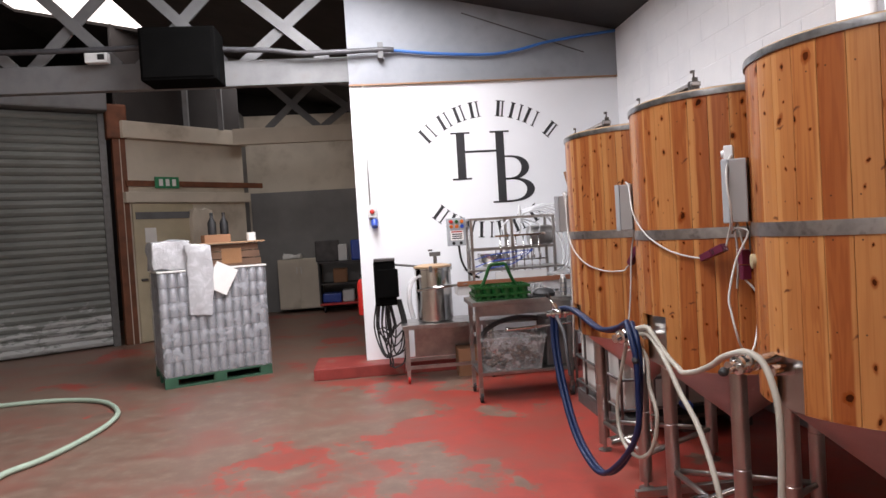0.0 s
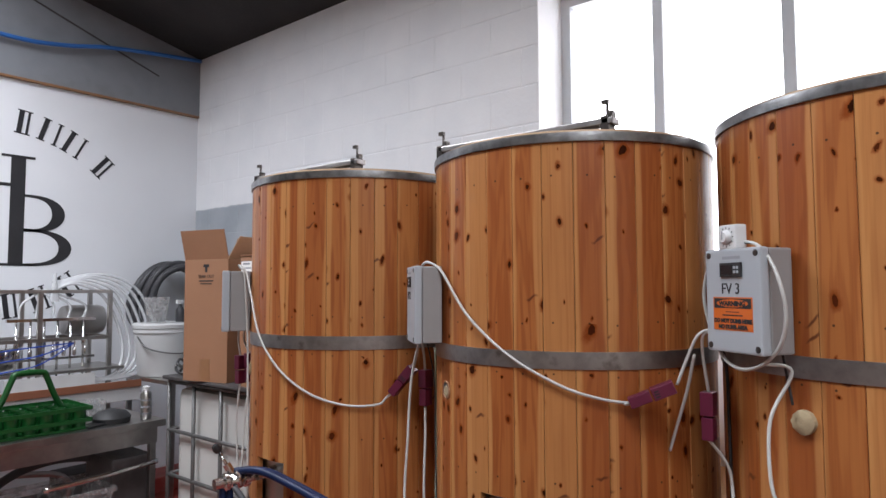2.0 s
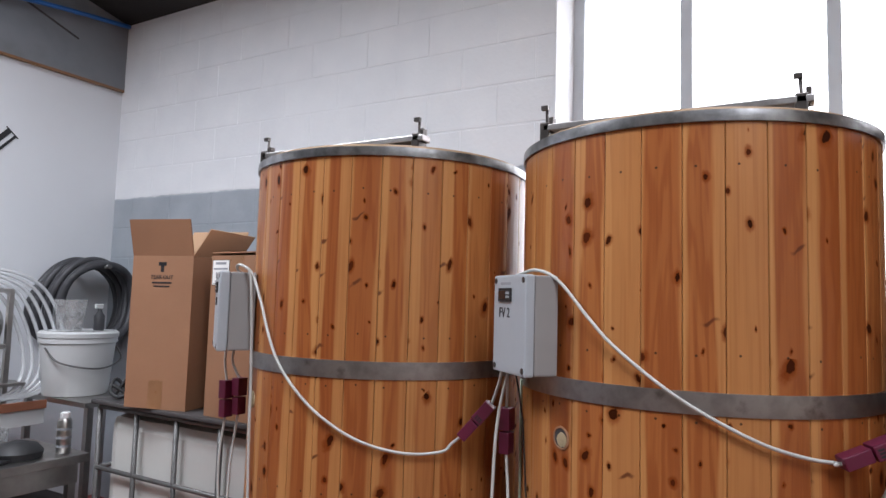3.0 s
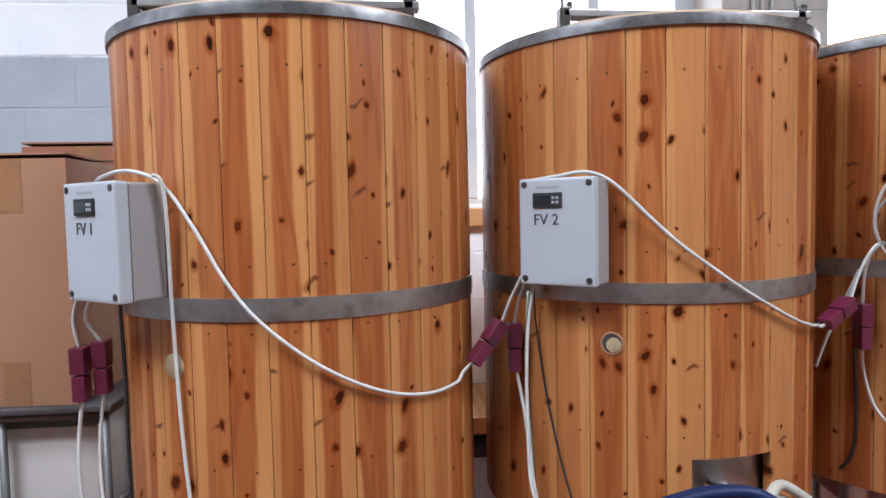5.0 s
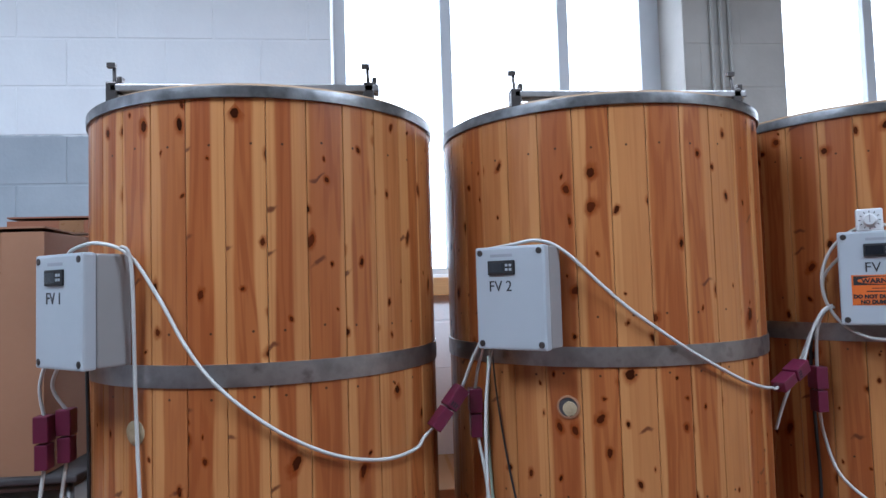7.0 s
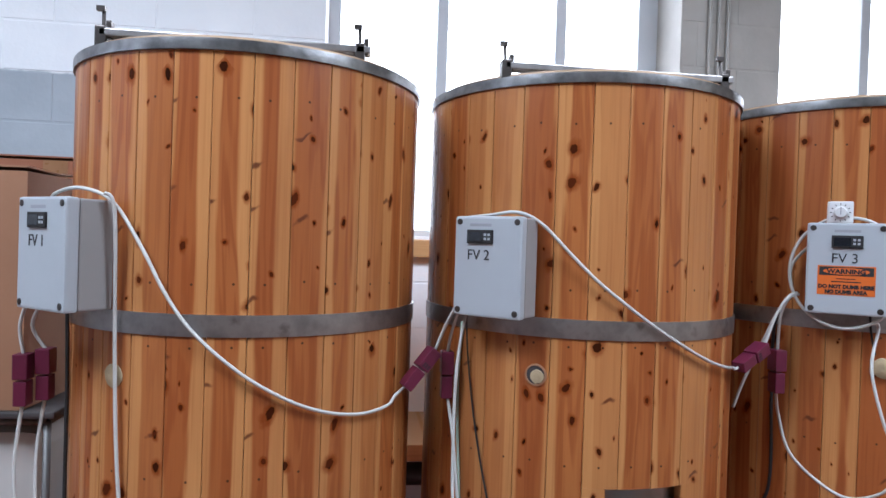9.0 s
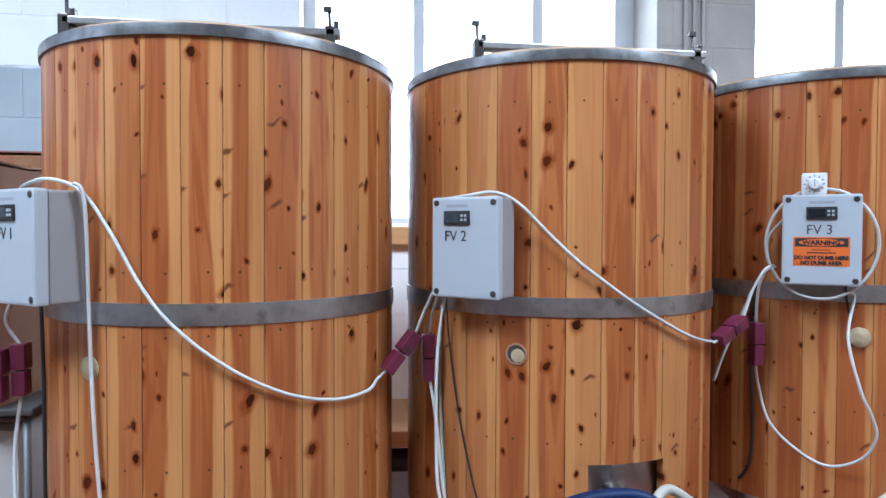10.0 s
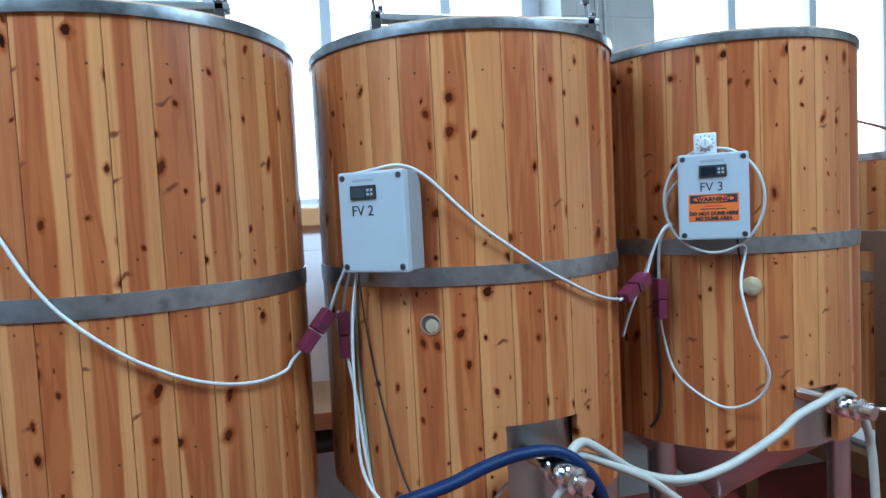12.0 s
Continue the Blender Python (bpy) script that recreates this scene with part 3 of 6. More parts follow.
# windows: frames, mullions, panes, sills, the pale sky outside
for w, (y0, y1) in enumerate(WINDOWS):
    win = thing("window_%d" % (w + 1), "tall white painted window against a bright overcast sky", "window", kind="structure")
    fr = bm_box(2.24, 2.31, y1 - 0.06, y1, SILL, HEAD)
    bm_box(2.24, 2.31, y0, y0 + 0.11, SILL, HEAD, bm=fr)
    bm_box(2.24, 2.31, y0 + 0.11, y1 - 0.06, HEAD - 0.06, HEAD, bm=fr)
    bm_box(2.24, 2.31, y0 + 0.11, y1 - 0.06, SILL, SILL + 0.05, bm=fr)
    part("window_frame", fr, FRAME_PAINT, win)
    ms = ((2.772, 2.112), (0.265, -0.345))[w]
    for ym in ms:
        part("mullion", bm_box(2.23, 2.315, ym - 0.03, ym + 0.03, SILL + 0.05, HEAD - 0.06, 0.006), FRAME_PAINT, win)
    edges = [y1 - 0.06, *(v for ym in ms for v in (ym + 0.03, ym - 0.03)), y0 + 0.11]
    for a, b_ in zip(edges[::2], edges[1::2]):
        pane = part("pane", bm_box(2.273, 2.279, b_, a, SILL + 0.05, HEAD - 0.06), GLASS, win)
        pane.visible_shadow = False
    part("window_sill", bm_box(1.90, 2.24, y0 - 0.03, y1 + 0.03, SILL - 0.09, SILL - 0.002, 0.006), PINE_LONG, win, "orange pine window board")
structure("backdrop", bm_box(3.3, 3.32, -4, 7, 0.3, 5.5), SKY_GLOW, "bright overcast sky outside the windows", "sky")

# left rear: shutter wall, cream wall with a door, dark store behind
U = Vector((-0.854, -0.52, 0))
SH = Matrix.Translation((-5.41, 10.88, 0)) @ Matrix((U, Vector((0.52, -0.854, 0)), Vector((0, 0, 1)))).transposed().to_4x4()
structure("wall_shutter", bm_box(-0.02, 5.6, -0.3, -0.12, 0, 4.35), GREY_WALL, "dark wall behind the roller shutter", "wall", SH)
structure("wall_door_side", bm_box(0, 2.35, -0.15, 0, 0, 3.72), CREAM_WALL, "grimy cream wall with a door", "wall", pose(-5.3, 10.95, 0, 0, 0, 45))
structure("wall_store", bm_box(-3.8, -0.9, 14.4, 14.6, 0, 4.4), CREAM_WALL, "stained cream upper wall of the back store", "wall")
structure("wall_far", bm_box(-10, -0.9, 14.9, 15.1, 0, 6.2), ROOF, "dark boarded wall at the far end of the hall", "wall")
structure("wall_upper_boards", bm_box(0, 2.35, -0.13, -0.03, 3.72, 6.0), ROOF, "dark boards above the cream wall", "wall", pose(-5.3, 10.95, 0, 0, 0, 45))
structure("wall_store_lower", bm_box(-3.75, -0.95, 14.36, 14.396, 0, 2.68), GREY_WALL, "grey lower wall of the back store", "wall")
structure("wall_store_side", bm_box(-3.95, -3.8, 12.6, 14.6, 0, 4.4), GREY_WALL, "dark side wall of the back store", "wall")

shutter = thing("roller_shutter", "closed grey corrugated steel roller shutter door", "shutter door", SH, kind="structure")
slat = bmesh.new()
prof = [(-0.012, 0.0), (0.004, 0.02), (0.018, 0.06), (0.004, 0.105), (-0.012, 0.125)]
A = [slat.verts.new((0.12, -y, z)) for y, z in [(-p, q) for p, q in prof]]
B = [slat.verts.new((4.2, -y, z)) for y, z in [(-p, q) for p, q in prof]]
for k in range(len(prof) - 1):
    slat.faces.new((A[k], B[k], B[k + 1], A[k + 1]))
slat_me = mesh_of("slat", slat, SHUTTER)
for k in range(30):
    share("slat", slat_me, shutter, pose(0, 0, 0.03 + k * 0.128))
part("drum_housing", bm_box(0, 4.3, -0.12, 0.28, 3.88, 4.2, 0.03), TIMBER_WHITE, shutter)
part("guide_rail", bm_box(0.02, 0.12, -0.1, 0.05, 0, 3.9), GALV, shutter)
part("motor_bracket", bm_box(-0.3, 0.02, -0.05, 0.2, 3.45, 4.02, 0.03), RUST, shutter, "rusty orange motor bracket")
solo("steel_column", bm_box(-0.26, -0.06, -0.02, 0.14, 0, 3.5, 0.01), RUST, "rusty brown steel column beside the shutter", "column", SH)


# ---- fermentation vessels ----
R = 0.4535
FADED = plain("faded_print", (0.25, 0.26, 0.28), 0.6)
CLAMP = plain("dark_clamp_steel", (0.09, 0.08, 0.075), 0.4, 0.9)
Z0, Z1 = 0.893, 2.109
NST = 33
VESSELS = [(0.626, 3.474), (0.672, 2.513), (0.7405, 1.5756)]
# valve notch of each vessel: first and last angle, height of its top
NOTCH = [(166.4, 187.5, 1.074), (173.0, 199.2, 1.124), (172.0, 193.0, 1.088)]
PHASE = [2.35, 2.05, 8.5]
LIFT = [0.0, 0.0, 0.014]
HOOPS = [(1.486, 1.534), (1.484, 1.531), (1.486, 1.535)]


def bm_stave(z0, z1, r=R, n=NST, lo=-1.0, hi=1.0, bm=None):
    """One slightly bowed board with eased edges: local x across, y outwards, z up from the cladding's foot; lo and hi trim its width."""
    own = bmesh.new()
    half = math.pi / n - 0.0012
    outline = [(lo, 0.0), (lo + 0.035, 0.0016)] + [(lo + (hi - lo) * k, 0.002) for k in (0.2, 0.5, 0.8)] + [(hi - 0.035, 0.0016), (hi, 0.0)]
    pts = [((r - 0.002 + d) * math.sin(a * half), (r - 0.002 + d) * math.cos(a * half)) for a, d in outline]
    pts += [((r - 0.022) * math.sin(a * half), (r - 0.022) * math.cos(a * half)) for a in (hi, lo)]
    low = [own.verts.new((x, y, z0)) for x, y in pts]
    top = [own.verts.new((x, y, z1)) for x, y in pts]
    own.faces.new(low)
    own.faces.new(top[::-1])
    for k in range(len(pts)):
        own.faces.new((low[k], top[k], top[(k + 1) % len(pts)], low[(k + 1) % len(pts)]))
    bmesh.ops.recalc_face_normals(own, faces=own.faces[:])
    return merge(own, bm)


STAVE = mesh_of("stave", bm_stave(0, Z1 - Z0), PINE)


def notched_stave(i, centre):
    """The board at that angle with the valve notch sawn out of its foot, or the plain board."""
    half = 180 / NST
    n0, n1, top = NOTCH[i]
    # local x runs towards smaller angles
    lo, hi = max(-1.0, (centre - n1) / half), min(1.0, (centre - n0) / half)
    if hi <= -1 or lo >= 1:
        return STAVE
    b = bm_stave(top - Z0 - LIFT[i], Z1 - Z0)
    if lo > -0.94:
        bm_stave(0, top - Z0 - LIFT[i] - 0.0003, hi=lo, bm=b)
    if hi < 0.94:
        bm_stave(0, top - Z0 - LIFT[i] - 0.0003, lo=hi, bm=b)
    return mesh_of("stave", b, PINE)


def bm_band(r, z0, z1, t=0.004, segs=72):
    return bm_lathe([(r - 0.01, z0), (r + t, z0), (r + t + 0.0008, (z0 + z1) / 2), (r + t, z1), (r - 0.01, z1)], segs, cap=False)


def butterfly_valve(parent, at, out, lever):
    """Clamped hygienic valve with a lever and a black knob."""
    out = Vector(out).normalized()
    at = Vector(at)
    body = bm_lathe([(0.019, -0.14), (0.019, -0.05), (0.032, -0.045), (0.032, -0.03), (0.024, -0.028), (0.03, -0.02), (0.034, 0), (0.03, 0.02), (0.024, 0.028), (0.032, 0.03), (0.032, 0.045), (0.02, 0.05), (0.02, 0.08)], 20, aim(at, at + out))
    v = part("valve", body, CHROME, parent, "polished steel butterfly valve")
    tip = at + Vector(lever)
    base = at + Vector(lever).normalized() * 0.03
    part("lever", bm_rod(base, tip, 0.0055, 8), CHROME, v)
    part("boss", bm_rod(at + Vector(lever).normalized() * 0.02, at + Vector(lever).normalized() * 0.07, 0.014, 12), CHROME, v)
    part("knob", bm_lathe([(0.004, 0), (0.013, 0.006), (0.016, 0.018), (0.013, 0.032), (0.005, 0.038)], 14, aim(tip, tip + Vector(lever))), BLACK, v, "black plastic lever knob")


def vessel(i):
    cx, cy = VESSELS[i]
    v = thing("fermentation_vessel", ("pine-clad steel fermentation vessel with a clamped lid bar", "pine-clad steel fermentation vessel with an open sensor hole", "pine-clad steel fermentation vessel with a plain lid")[i], "fermenter", pose(cx, cy, LIFT[i]), "fermentation vessels in a row")
    for k in range(NST):
        ang = (PHASE[i] + 360 / NST * (k + 0.5)) % 360
        share("stave", notched_stave(i, ang), v, pose(0, 0, Z0, 0, 0, ang - 90))
    part("liner", bm_lathe([(R - 0.03, Z0 - 0.01), (R - 0.03, Z1 + 0.01)], 48), STEEL, v, "bare steel vessel wall behind the boards")
    part("hoop", bm_band(R + 0.0005, *HOOPS[i], 0.003), HOOP, v, "dull steel mid hoop")
    part("rim_band", bm_band(R + 0.001, Z1 - 0.005, Z1 + 0.02, 0.005), RIM, v, "dented steel rim band")
    part("lid", bm_lathe([(R - 0.006, Z1 + 0.0), (R - 0.012, Z1 + 0.03), (R - 0.1, Z1 + 0.045), (0.12, Z1 + 0.055), (0.02, Z1 + 0.056)], 56), PLY, v, "pale wooden lid")
    part("cone", bm_lathe([(0.03, 0.56), (0.05, 0.585), (R - 0.06, 0.865), (R - 0.035, 0.885), (R - 0.035, Z0 + 0.02)], 48), CONE_STEEL, v, "conical steel bottom")
    for ang in (120, 240, 0):
        lx, ly = 0.43 * math.cos(radians(ang)), 0.43 * math.sin(radians(ang))
        leg = part("leg", bm_lathe([(0.037, 0.05), (0.037, 0.46), (0.0345, 0.463), (0.0345, 0.468), (0.037, 0.471), (0.037, Z0 + 0.02)], 20, Matrix.Translation((lx * 0.93, ly * 0.93, 0))), STEEL, v)
        part("foot", bm_lathe([(0.045, 0), (0.045, 0.008), (0.014, 0.014), (0.014, 0.06)], 16, Matrix.Translation((lx * 0.93, ly * 0.93, 0))), STEEL, leg)
    q = [(0.4 * math.cos(radians(a)), 0.4 * math.sin(radians(a)), 0.2) for a in (120, 240, 0)]
    for k in range(3):
        part("brace", bm_rod(q[k], q[(k + 1) % 3], 0.016, 10), STEEL, v)
    outlet = bm_lathe([(0.022, 0.2), (0.022, 0.3), (0.036, 0.31), (0.036, 0.33), (0.026, 0.335), (0.026, 0.565)], 18)
    bm_rod((0, 0, 0.22), (-0.25, -0.06, 0.2), 0.02, 12, outlet)
    o = part("outlet", outlet, CHROME, v, "polished bottom outlet pipe")
    part("outlet_valve", bm_lathe([(0.03, -0.05), (0.034, -0.02), (0.034, 0.02), (0.03, 0.05)], 16, aim((-0.27, -0.065, 0.2), (-0.4, -0.1, 0.2))), CHROME, o)
    a = radians((NOTCH[i][0] + NOTCH[i][1]) / 2)
    part("spigot", bm_rod((0.36 * math.cos(a), 0.36 * math.sin(a), 1.03), (0.5 * math.cos(a), 0.5 * math.sin(a), 1.03), 0.02, 14), CHROME, v)
    if i < 2:
        bx = -0.305
        bar = part("clamp_bar", bm_box(bx - 0.022, bx + 0.022, -0.31, 0.31, Z1 + 0.046, Z1 + 0.064, 0.003), HOOP, v, "square steel lid clamp bar")
        for y in (-0.285, 0.305):
            c = bm_box(bx - 0.022, bx + 0.022, y - 0.013, y + 0.013, Z1 + 0.018, Z1 + 0.07, 0.004)
            bm_rod((bx, y, Z1 + 0.06), (bx + 0.006, y + 0.003, Z1 + 0.118), 0.0042, 8, c)
            bm_box(bx - 0.006, bx + 0.006, y - 0.003, y + 0.016, Z1 + 0.108, Z1 + 0.119, bm=c)
            bm_box(bx - 0.012, bx + 0.012, y - 0.02, y - 0.008, Z1 + 0.045, Z1 + 0.085, 0.003, c)
            part("clamp", c, CLAMP, bar, "dark toggle clamp")
    return v


for i in range(3):
    v = vessel(i)
    cx, cy = VESSELS[i]
    at = [(0.075 - cx, 3.55 - cy, 1.015), (0.10 - cx, 2.475 - cy, 1.037), (0.17 - cx, 1.585 - cy, 1.055)][i]
    out = [(-1, 0.2, -0.05), (-0.9, -0.35, -0.12), (-0.96, -0.25, -0.05)][i]
    lever = [(-0.05, 0.03, 0.1), (-0.01, -0.095, -0.09), (-0.13, -0.10, 0.005)][i]
    butterfly_valve(v, at, out, lever)


def on_vessel(i, ang, z, off):
    cx, cy = VESSELS[i]
    return Vector((cx + (R + off) * math.cos(radians(ang)), cy + (R + off) * math.sin(radians(ang)), z))


def face_pose(i, ang, z, off):
    """Local x to the right for someone facing it, local y up the face, local z out of the vessel."""
    p = on_vessel(i, ang, z, off)
    n = Vector((math.cos(radians(ang)), math.sin(radians(ang)), 0))
    up = Vector((0, 0, 1))
    x = up.cross(n)
    return Matrix.Translation(p) @ Matrix((x, up, n)).transposed().to_4x4()


def control_box(i, ang, zc, D=0.092, twist=0.0):
    W, Hh = 0.182, 0.240
    b = thing("control_box", ("pale grey plastic temperature control box marked FV 1", "pale grey plastic temperature control box marked FV 2", "pale grey control box marked FV 3 with an orange warning label")[i], "control box", face_pose(i, ang, zc, 0.0) @ pose(0, 0, 0, 0, twist, 0), "vessel control boxes")
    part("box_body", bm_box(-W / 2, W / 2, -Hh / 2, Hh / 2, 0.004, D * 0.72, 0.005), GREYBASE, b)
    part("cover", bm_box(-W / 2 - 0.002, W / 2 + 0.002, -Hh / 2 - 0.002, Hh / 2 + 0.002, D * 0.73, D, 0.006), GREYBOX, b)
    for sx in (-1, 1):
        for sy in (-1, 1):
            part("screw", bm_lathe([(0.0078, 0), (0.0078, 0.001), (0.0055, 0.0012), (0.0055, 0.0022)], 10, Matrix.Translation((sx * (W / 2 - 0.012), sy * (Hh / 2 - 0.012), D))), CLAMP, b)
    px = (-0.012, -0.02, 0.0)[i]
    d = part("controller", bm_box(px - 0.036, px + 0.036, 0.055, 0.089, D - 0.001, D + 0.005, 0.002), BLACK, b, "black digital thermostat panel")
    part("display", bm_box(px - 0.031, px + 0.008, 0.061, 0.083, D + 0.005, D + 0.0058), LCD, d)
    for kx in (0.016, 0.026):
        for ky in (0.067, 0.077):
            part("button", bm_box(px + kx - 0.003, px + kx + 0.003, ky - 0.003, ky + 0.003, D + 0.005, D + 0.0066), GREYBOX, d)
    part("name_strip", bm_box(px - 0.03, px + 0.03, 0.097, 0.104, D, D + 0.0006), FADED, b)
    lettering("marking", "FV " + str(i + 1), 0.036, INK, b, pose(px - 0.036, 0.016, D + 0.0007), sx=0.95)
    if i == 2:
        w = part("warning_label", bm_box(-0.066, 0.066, -0.070, 0.008, D, D + 0.0006), ORANGE, b, "orange and black warning sticker")
        part("label_band", bm_box(-0.062, 0.062, -0.018, 0.005, D + 0.0006, D + 0.0010), INK, w)
        part("label_panel", bm_lathe([(0.0095, 0), (0.0095, 0.0003)], 20, pose(0, -0.0065, D + 0.001) @ Matrix.Diagonal((5.6, 1, 1, 1))), ORANGE, w)
        lettering("warning_word", "WARNING", 0.0165, INK, w, pose(0, -0.0125, D + 0.0018), "CENTER", 1.1, 0.0007)
        part("small_print", bm_box(-0.022, 0.022, -0.0275, -0.0255, D + 0.0006, D + 0.001), INK, w)
        part("small_print", bm_box(-0.034, 0.034, -0.036, -0.033, D + 0.0006, D + 0.001), INK, w)
        lettering("warning_line", "DO NOT DUMB HERE", 0.0135, INK, w, pose(0, -0.052, D + 0.0012), "CENTER", 0.96, 0.0008)
        lettering("warning_line", "NO DUMB AREA", 0.0135, INK, w, pose(0, -0.066, D + 0.0012), "CENTER", 0.96, 0.0008)
    return b


BOX3 = 144.2
control_box(0, 137.2, 1.655, 0.112, 5)
control_box(1, 139, 1.652)
control_box(2, BOX3, 1.672)


# ---- cables, connectors and hoses on the vessels ----
def hug(i, y, z, off=0.012):
    """Point on the walking side of vessel i at y, a little off its boards."""
    cx, cy = VESSELS[i]
    d = max(0.02, (R + off) ** 2 - (y - cy) ** 2)
    return (cx - math.sqrt(d), y, z)


def cable(label, points, r=0.0042, material=CABLE, name="cable", category="cable", group="white control cables"):
    return solo(name, bm_tube(points, r, 8, 6), material, label, category, group=group)


def connector(at, direction, label="maroon plastic cable connector with black marking"):
    d = Vector(direction).normalized()
    c = thing("cable_connector", label, "connector", aim(at, Vector(at) + d), "maroon cable connectors")
    part("plug_half", bm_box(-0.0185, 0.0185, -0.0145, 0.0145, -0.062, -0.004, 0.003), MAROON, c)
    part("socket_half", bm_box(-0.0205, 0.0205, -0.0165, 0.0165, 0.0, 0.060, 0.003), MAROON, c)
    for k in range(3):
        part("marking", bm_box(-0.0212, -0.0203, -0.01 + k * 0.007, -0.006 + k * 0.007, 0.006, 0.018), INK, c)
    return c


cable("white cable looped across the pine boards", [on_vessel(0, 120, 1.768, 0.05), on_vessel(0, 131, 1.79, 0.058), on_vessel(0, 142.5, 1.8, 0.05), on_vessel(0, 150.5, 1.772, 0.024), on_vessel(0, 158.5, 1.684, 0.014), on_vessel(0, 167, 1.571, 0.014), on_vessel(0, 175, 1.49, 0.014), on_vessel(0, 187, 1.407, 0.014), on_vessel(0, 199, 1.347, 0.014), on_vessel(0, 210, 1.311, 0.014), on_vessel(0, 222, 1.292, 0.014), on_vessel(0, 233, 1.296, 0.02), (0.358, 3.075, 1.318), (0.368, 3.046, 1.342)])
cable("white cable hanging down the pine boards", [hug(0, 3.72, 1.79, 0.045), hug(0, 3.70, 1.75, 0.03), hug(0, 3.70, 1.5, 0.014), hug(0, 3.69, 1.25), hug(0, 3.67, 1.0), hug(0, 3.66, 0.7, 0.02)])
connector((0.378, 3.012, 1.383), (0.024, -0.079, 0.096), "tilted maroon cable connector between two vessels")
connector((0.4145, 2.9385, 1.362), (0, 0, 1))
cable("white cable from a connector to the control box", [(0.390, 2.973, 1.43), (0.385, 2.95, 1.49), (0.36, 2.925, 1.55)])
cable("white cable from a connector to the control box", [(0.411, 2.938, 1.42), (0.395, 2.93, 1.48), (0.36, 2.915, 1.55)])
cable("white cable hanging below the control box", [(0.345, 2.90, 1.55), (0.325, 2.925, 1.4), (0.312, 2.93, 1.2), (0.288, 2.922, 1.03), (0.24, 2.86, 0.945), (0.195, 2.765, 0.909), (0.183, 2.70, 0.911), (0.195, 2.63, 0.945), (0.20, 2.58, 0.99)])
cable("white cable hanging below a connector", [(0.411, 2.938, 1.32), (0.39, 2.92, 1.2), (0.36, 2.90, 1.0), (0.33, 2.85, 0.75)])
cable("thin black sensor lead on the pine boards", [(0.365, 2.90, 1.55), hug(1, 2.885, 1.4, 0.01), hug(1, 2.86, 1.2, 0.006), hug(1, 2.82, 1.0, 0.006), hug(1, 2.78, 0.9, 0.006)], 0.0025, RUBBER, group="")
cable("green sensor lead clipped to the pine boards", [hug(1, 2.90, 1.5, 0.008), hug(1, 2.905, 1.3, 0.006), hug(1, 2.895, 1.05, 0.006), hug(1, 2.89, 0.94, 0.006)], 0.004, HOSE_GREEN, group="")

cable("white cable looped across the pine boards", [on_vessel(1, 126, 1.77, 0.05), on_vessel(1, 137, 1.779, 0.05), on_vessel(1, 145, 1.786, 0.045), on_vessel(1, 151.5, 1.76, 0.022), on_vessel(1, 161.8, 1.676, 0.014), on_vessel(1, 168.7, 1.623, 0.014), on_vessel(1, 177.5, 1.568, 0.014), on_vessel(1, 186, 1.52, 0.014), on_vessel(1, 195, 1.478, 0.014), on_vessel(1, 207, 1.433, 0.014), on_vessel(1, 218, 1.408, 0.014), on_vessel(1, 226, 1.398, 0.016), (0.333, 2.178, 1.397), (0.337, 2.166, 1.401)])
connector((0.360, 2.116, 1.425), (0.051, -0.106, 0.05), "tilted maroon cable connector between two vessels")
connector((0.426, 1.994, 1.376), (0, 0, 1))
cable("white cable from a connector to the control box", [(0.387, 2.06, 1.452), (0.39, 2.03, 1.53), (0.385, 2.0, 1.585), (0.40, 1.96, 1.60)])
cable("white cable from a connector to the control box", [(0.428, 1.993, 1.43), (0.41, 2.0, 1.53), (0.39, 1.99, 1.585), (0.40, 1.955, 1.595)])
cable("loose cut end of white cable", [(0.405, 2.02, 1.53), (0.43, 2.05, 1.43), (0.446, 2.082, 1.34), (0.452, 2.106, 1.265)])
loop = [face_pose(2, BOX3, 1.672, 0.066) @ Vector((0.133 * math.cos(a), 0.15 * math.sin(a) - 0.01, 0.006 * math.sin(3 * a))) for a in [math.pi * (0.52 - k * 2 / 14) for k in range(15)]]
cable("white cable coiled round the control box", [*loop, face_pose(2, BOX3, 1.672, 0.03) @ Vector((-0.12, 0.02, 0.0)), (0.42, 1.965, 1.62)])
cable("white cable tail in a long loop on the pine boards", [loop[6], (0.316, 1.778, 1.514), (0.287, 1.819, 1.408), (0.248, 1.812, 1.275), (0.24, 1.785, 1.21), (0.243, 1.768, 1.15), (0.272, 1.785, 1.085), (0.331, 1.831, 1.047), (0.385, 1.88, 1.07), on_vessel(2, 130, 1.14, 0.02), on_vessel(2, 126, 1.24, 0.02), (0.423, 1.996, 1.316)])
cable("black lead clipped down the pine boards", [(0.41, 1.97, 1.59), hug(2, 1.965, 1.5, 0.012), hug(2, 1.963, 1.3, 0.007), hug(2, 1.96, 1.1, 0.007), hug(2, 1.965, 1.0, 0.007), hug(2, 1.98, 0.95, 0.007)], 0.0045, RUBBER, group="")
connector((0.352, 3.948, 1.355), (0.0, 0.005, 1))
connector((0.372, 3.908, 1.365), (0, 0.012, 1))
cable("white cable from the control box to a connector", [(0.352, 3.948, 1.41), (0.345, 3.955, 1.48), (0.33, 3.93, 1.55)])
cable("white cable from the control box to a connector", [(0.372, 3.908, 1.42), (0.36, 3.935, 1.48), (0.34, 3.90, 1.55)])
cable("white cable hanging beside the vessel", [(0.352, 3.948, 1.3), (0.345, 3.96, 1.15), (0.34, 3.945, 1.0), (0.32, 3.90, 0.8)])
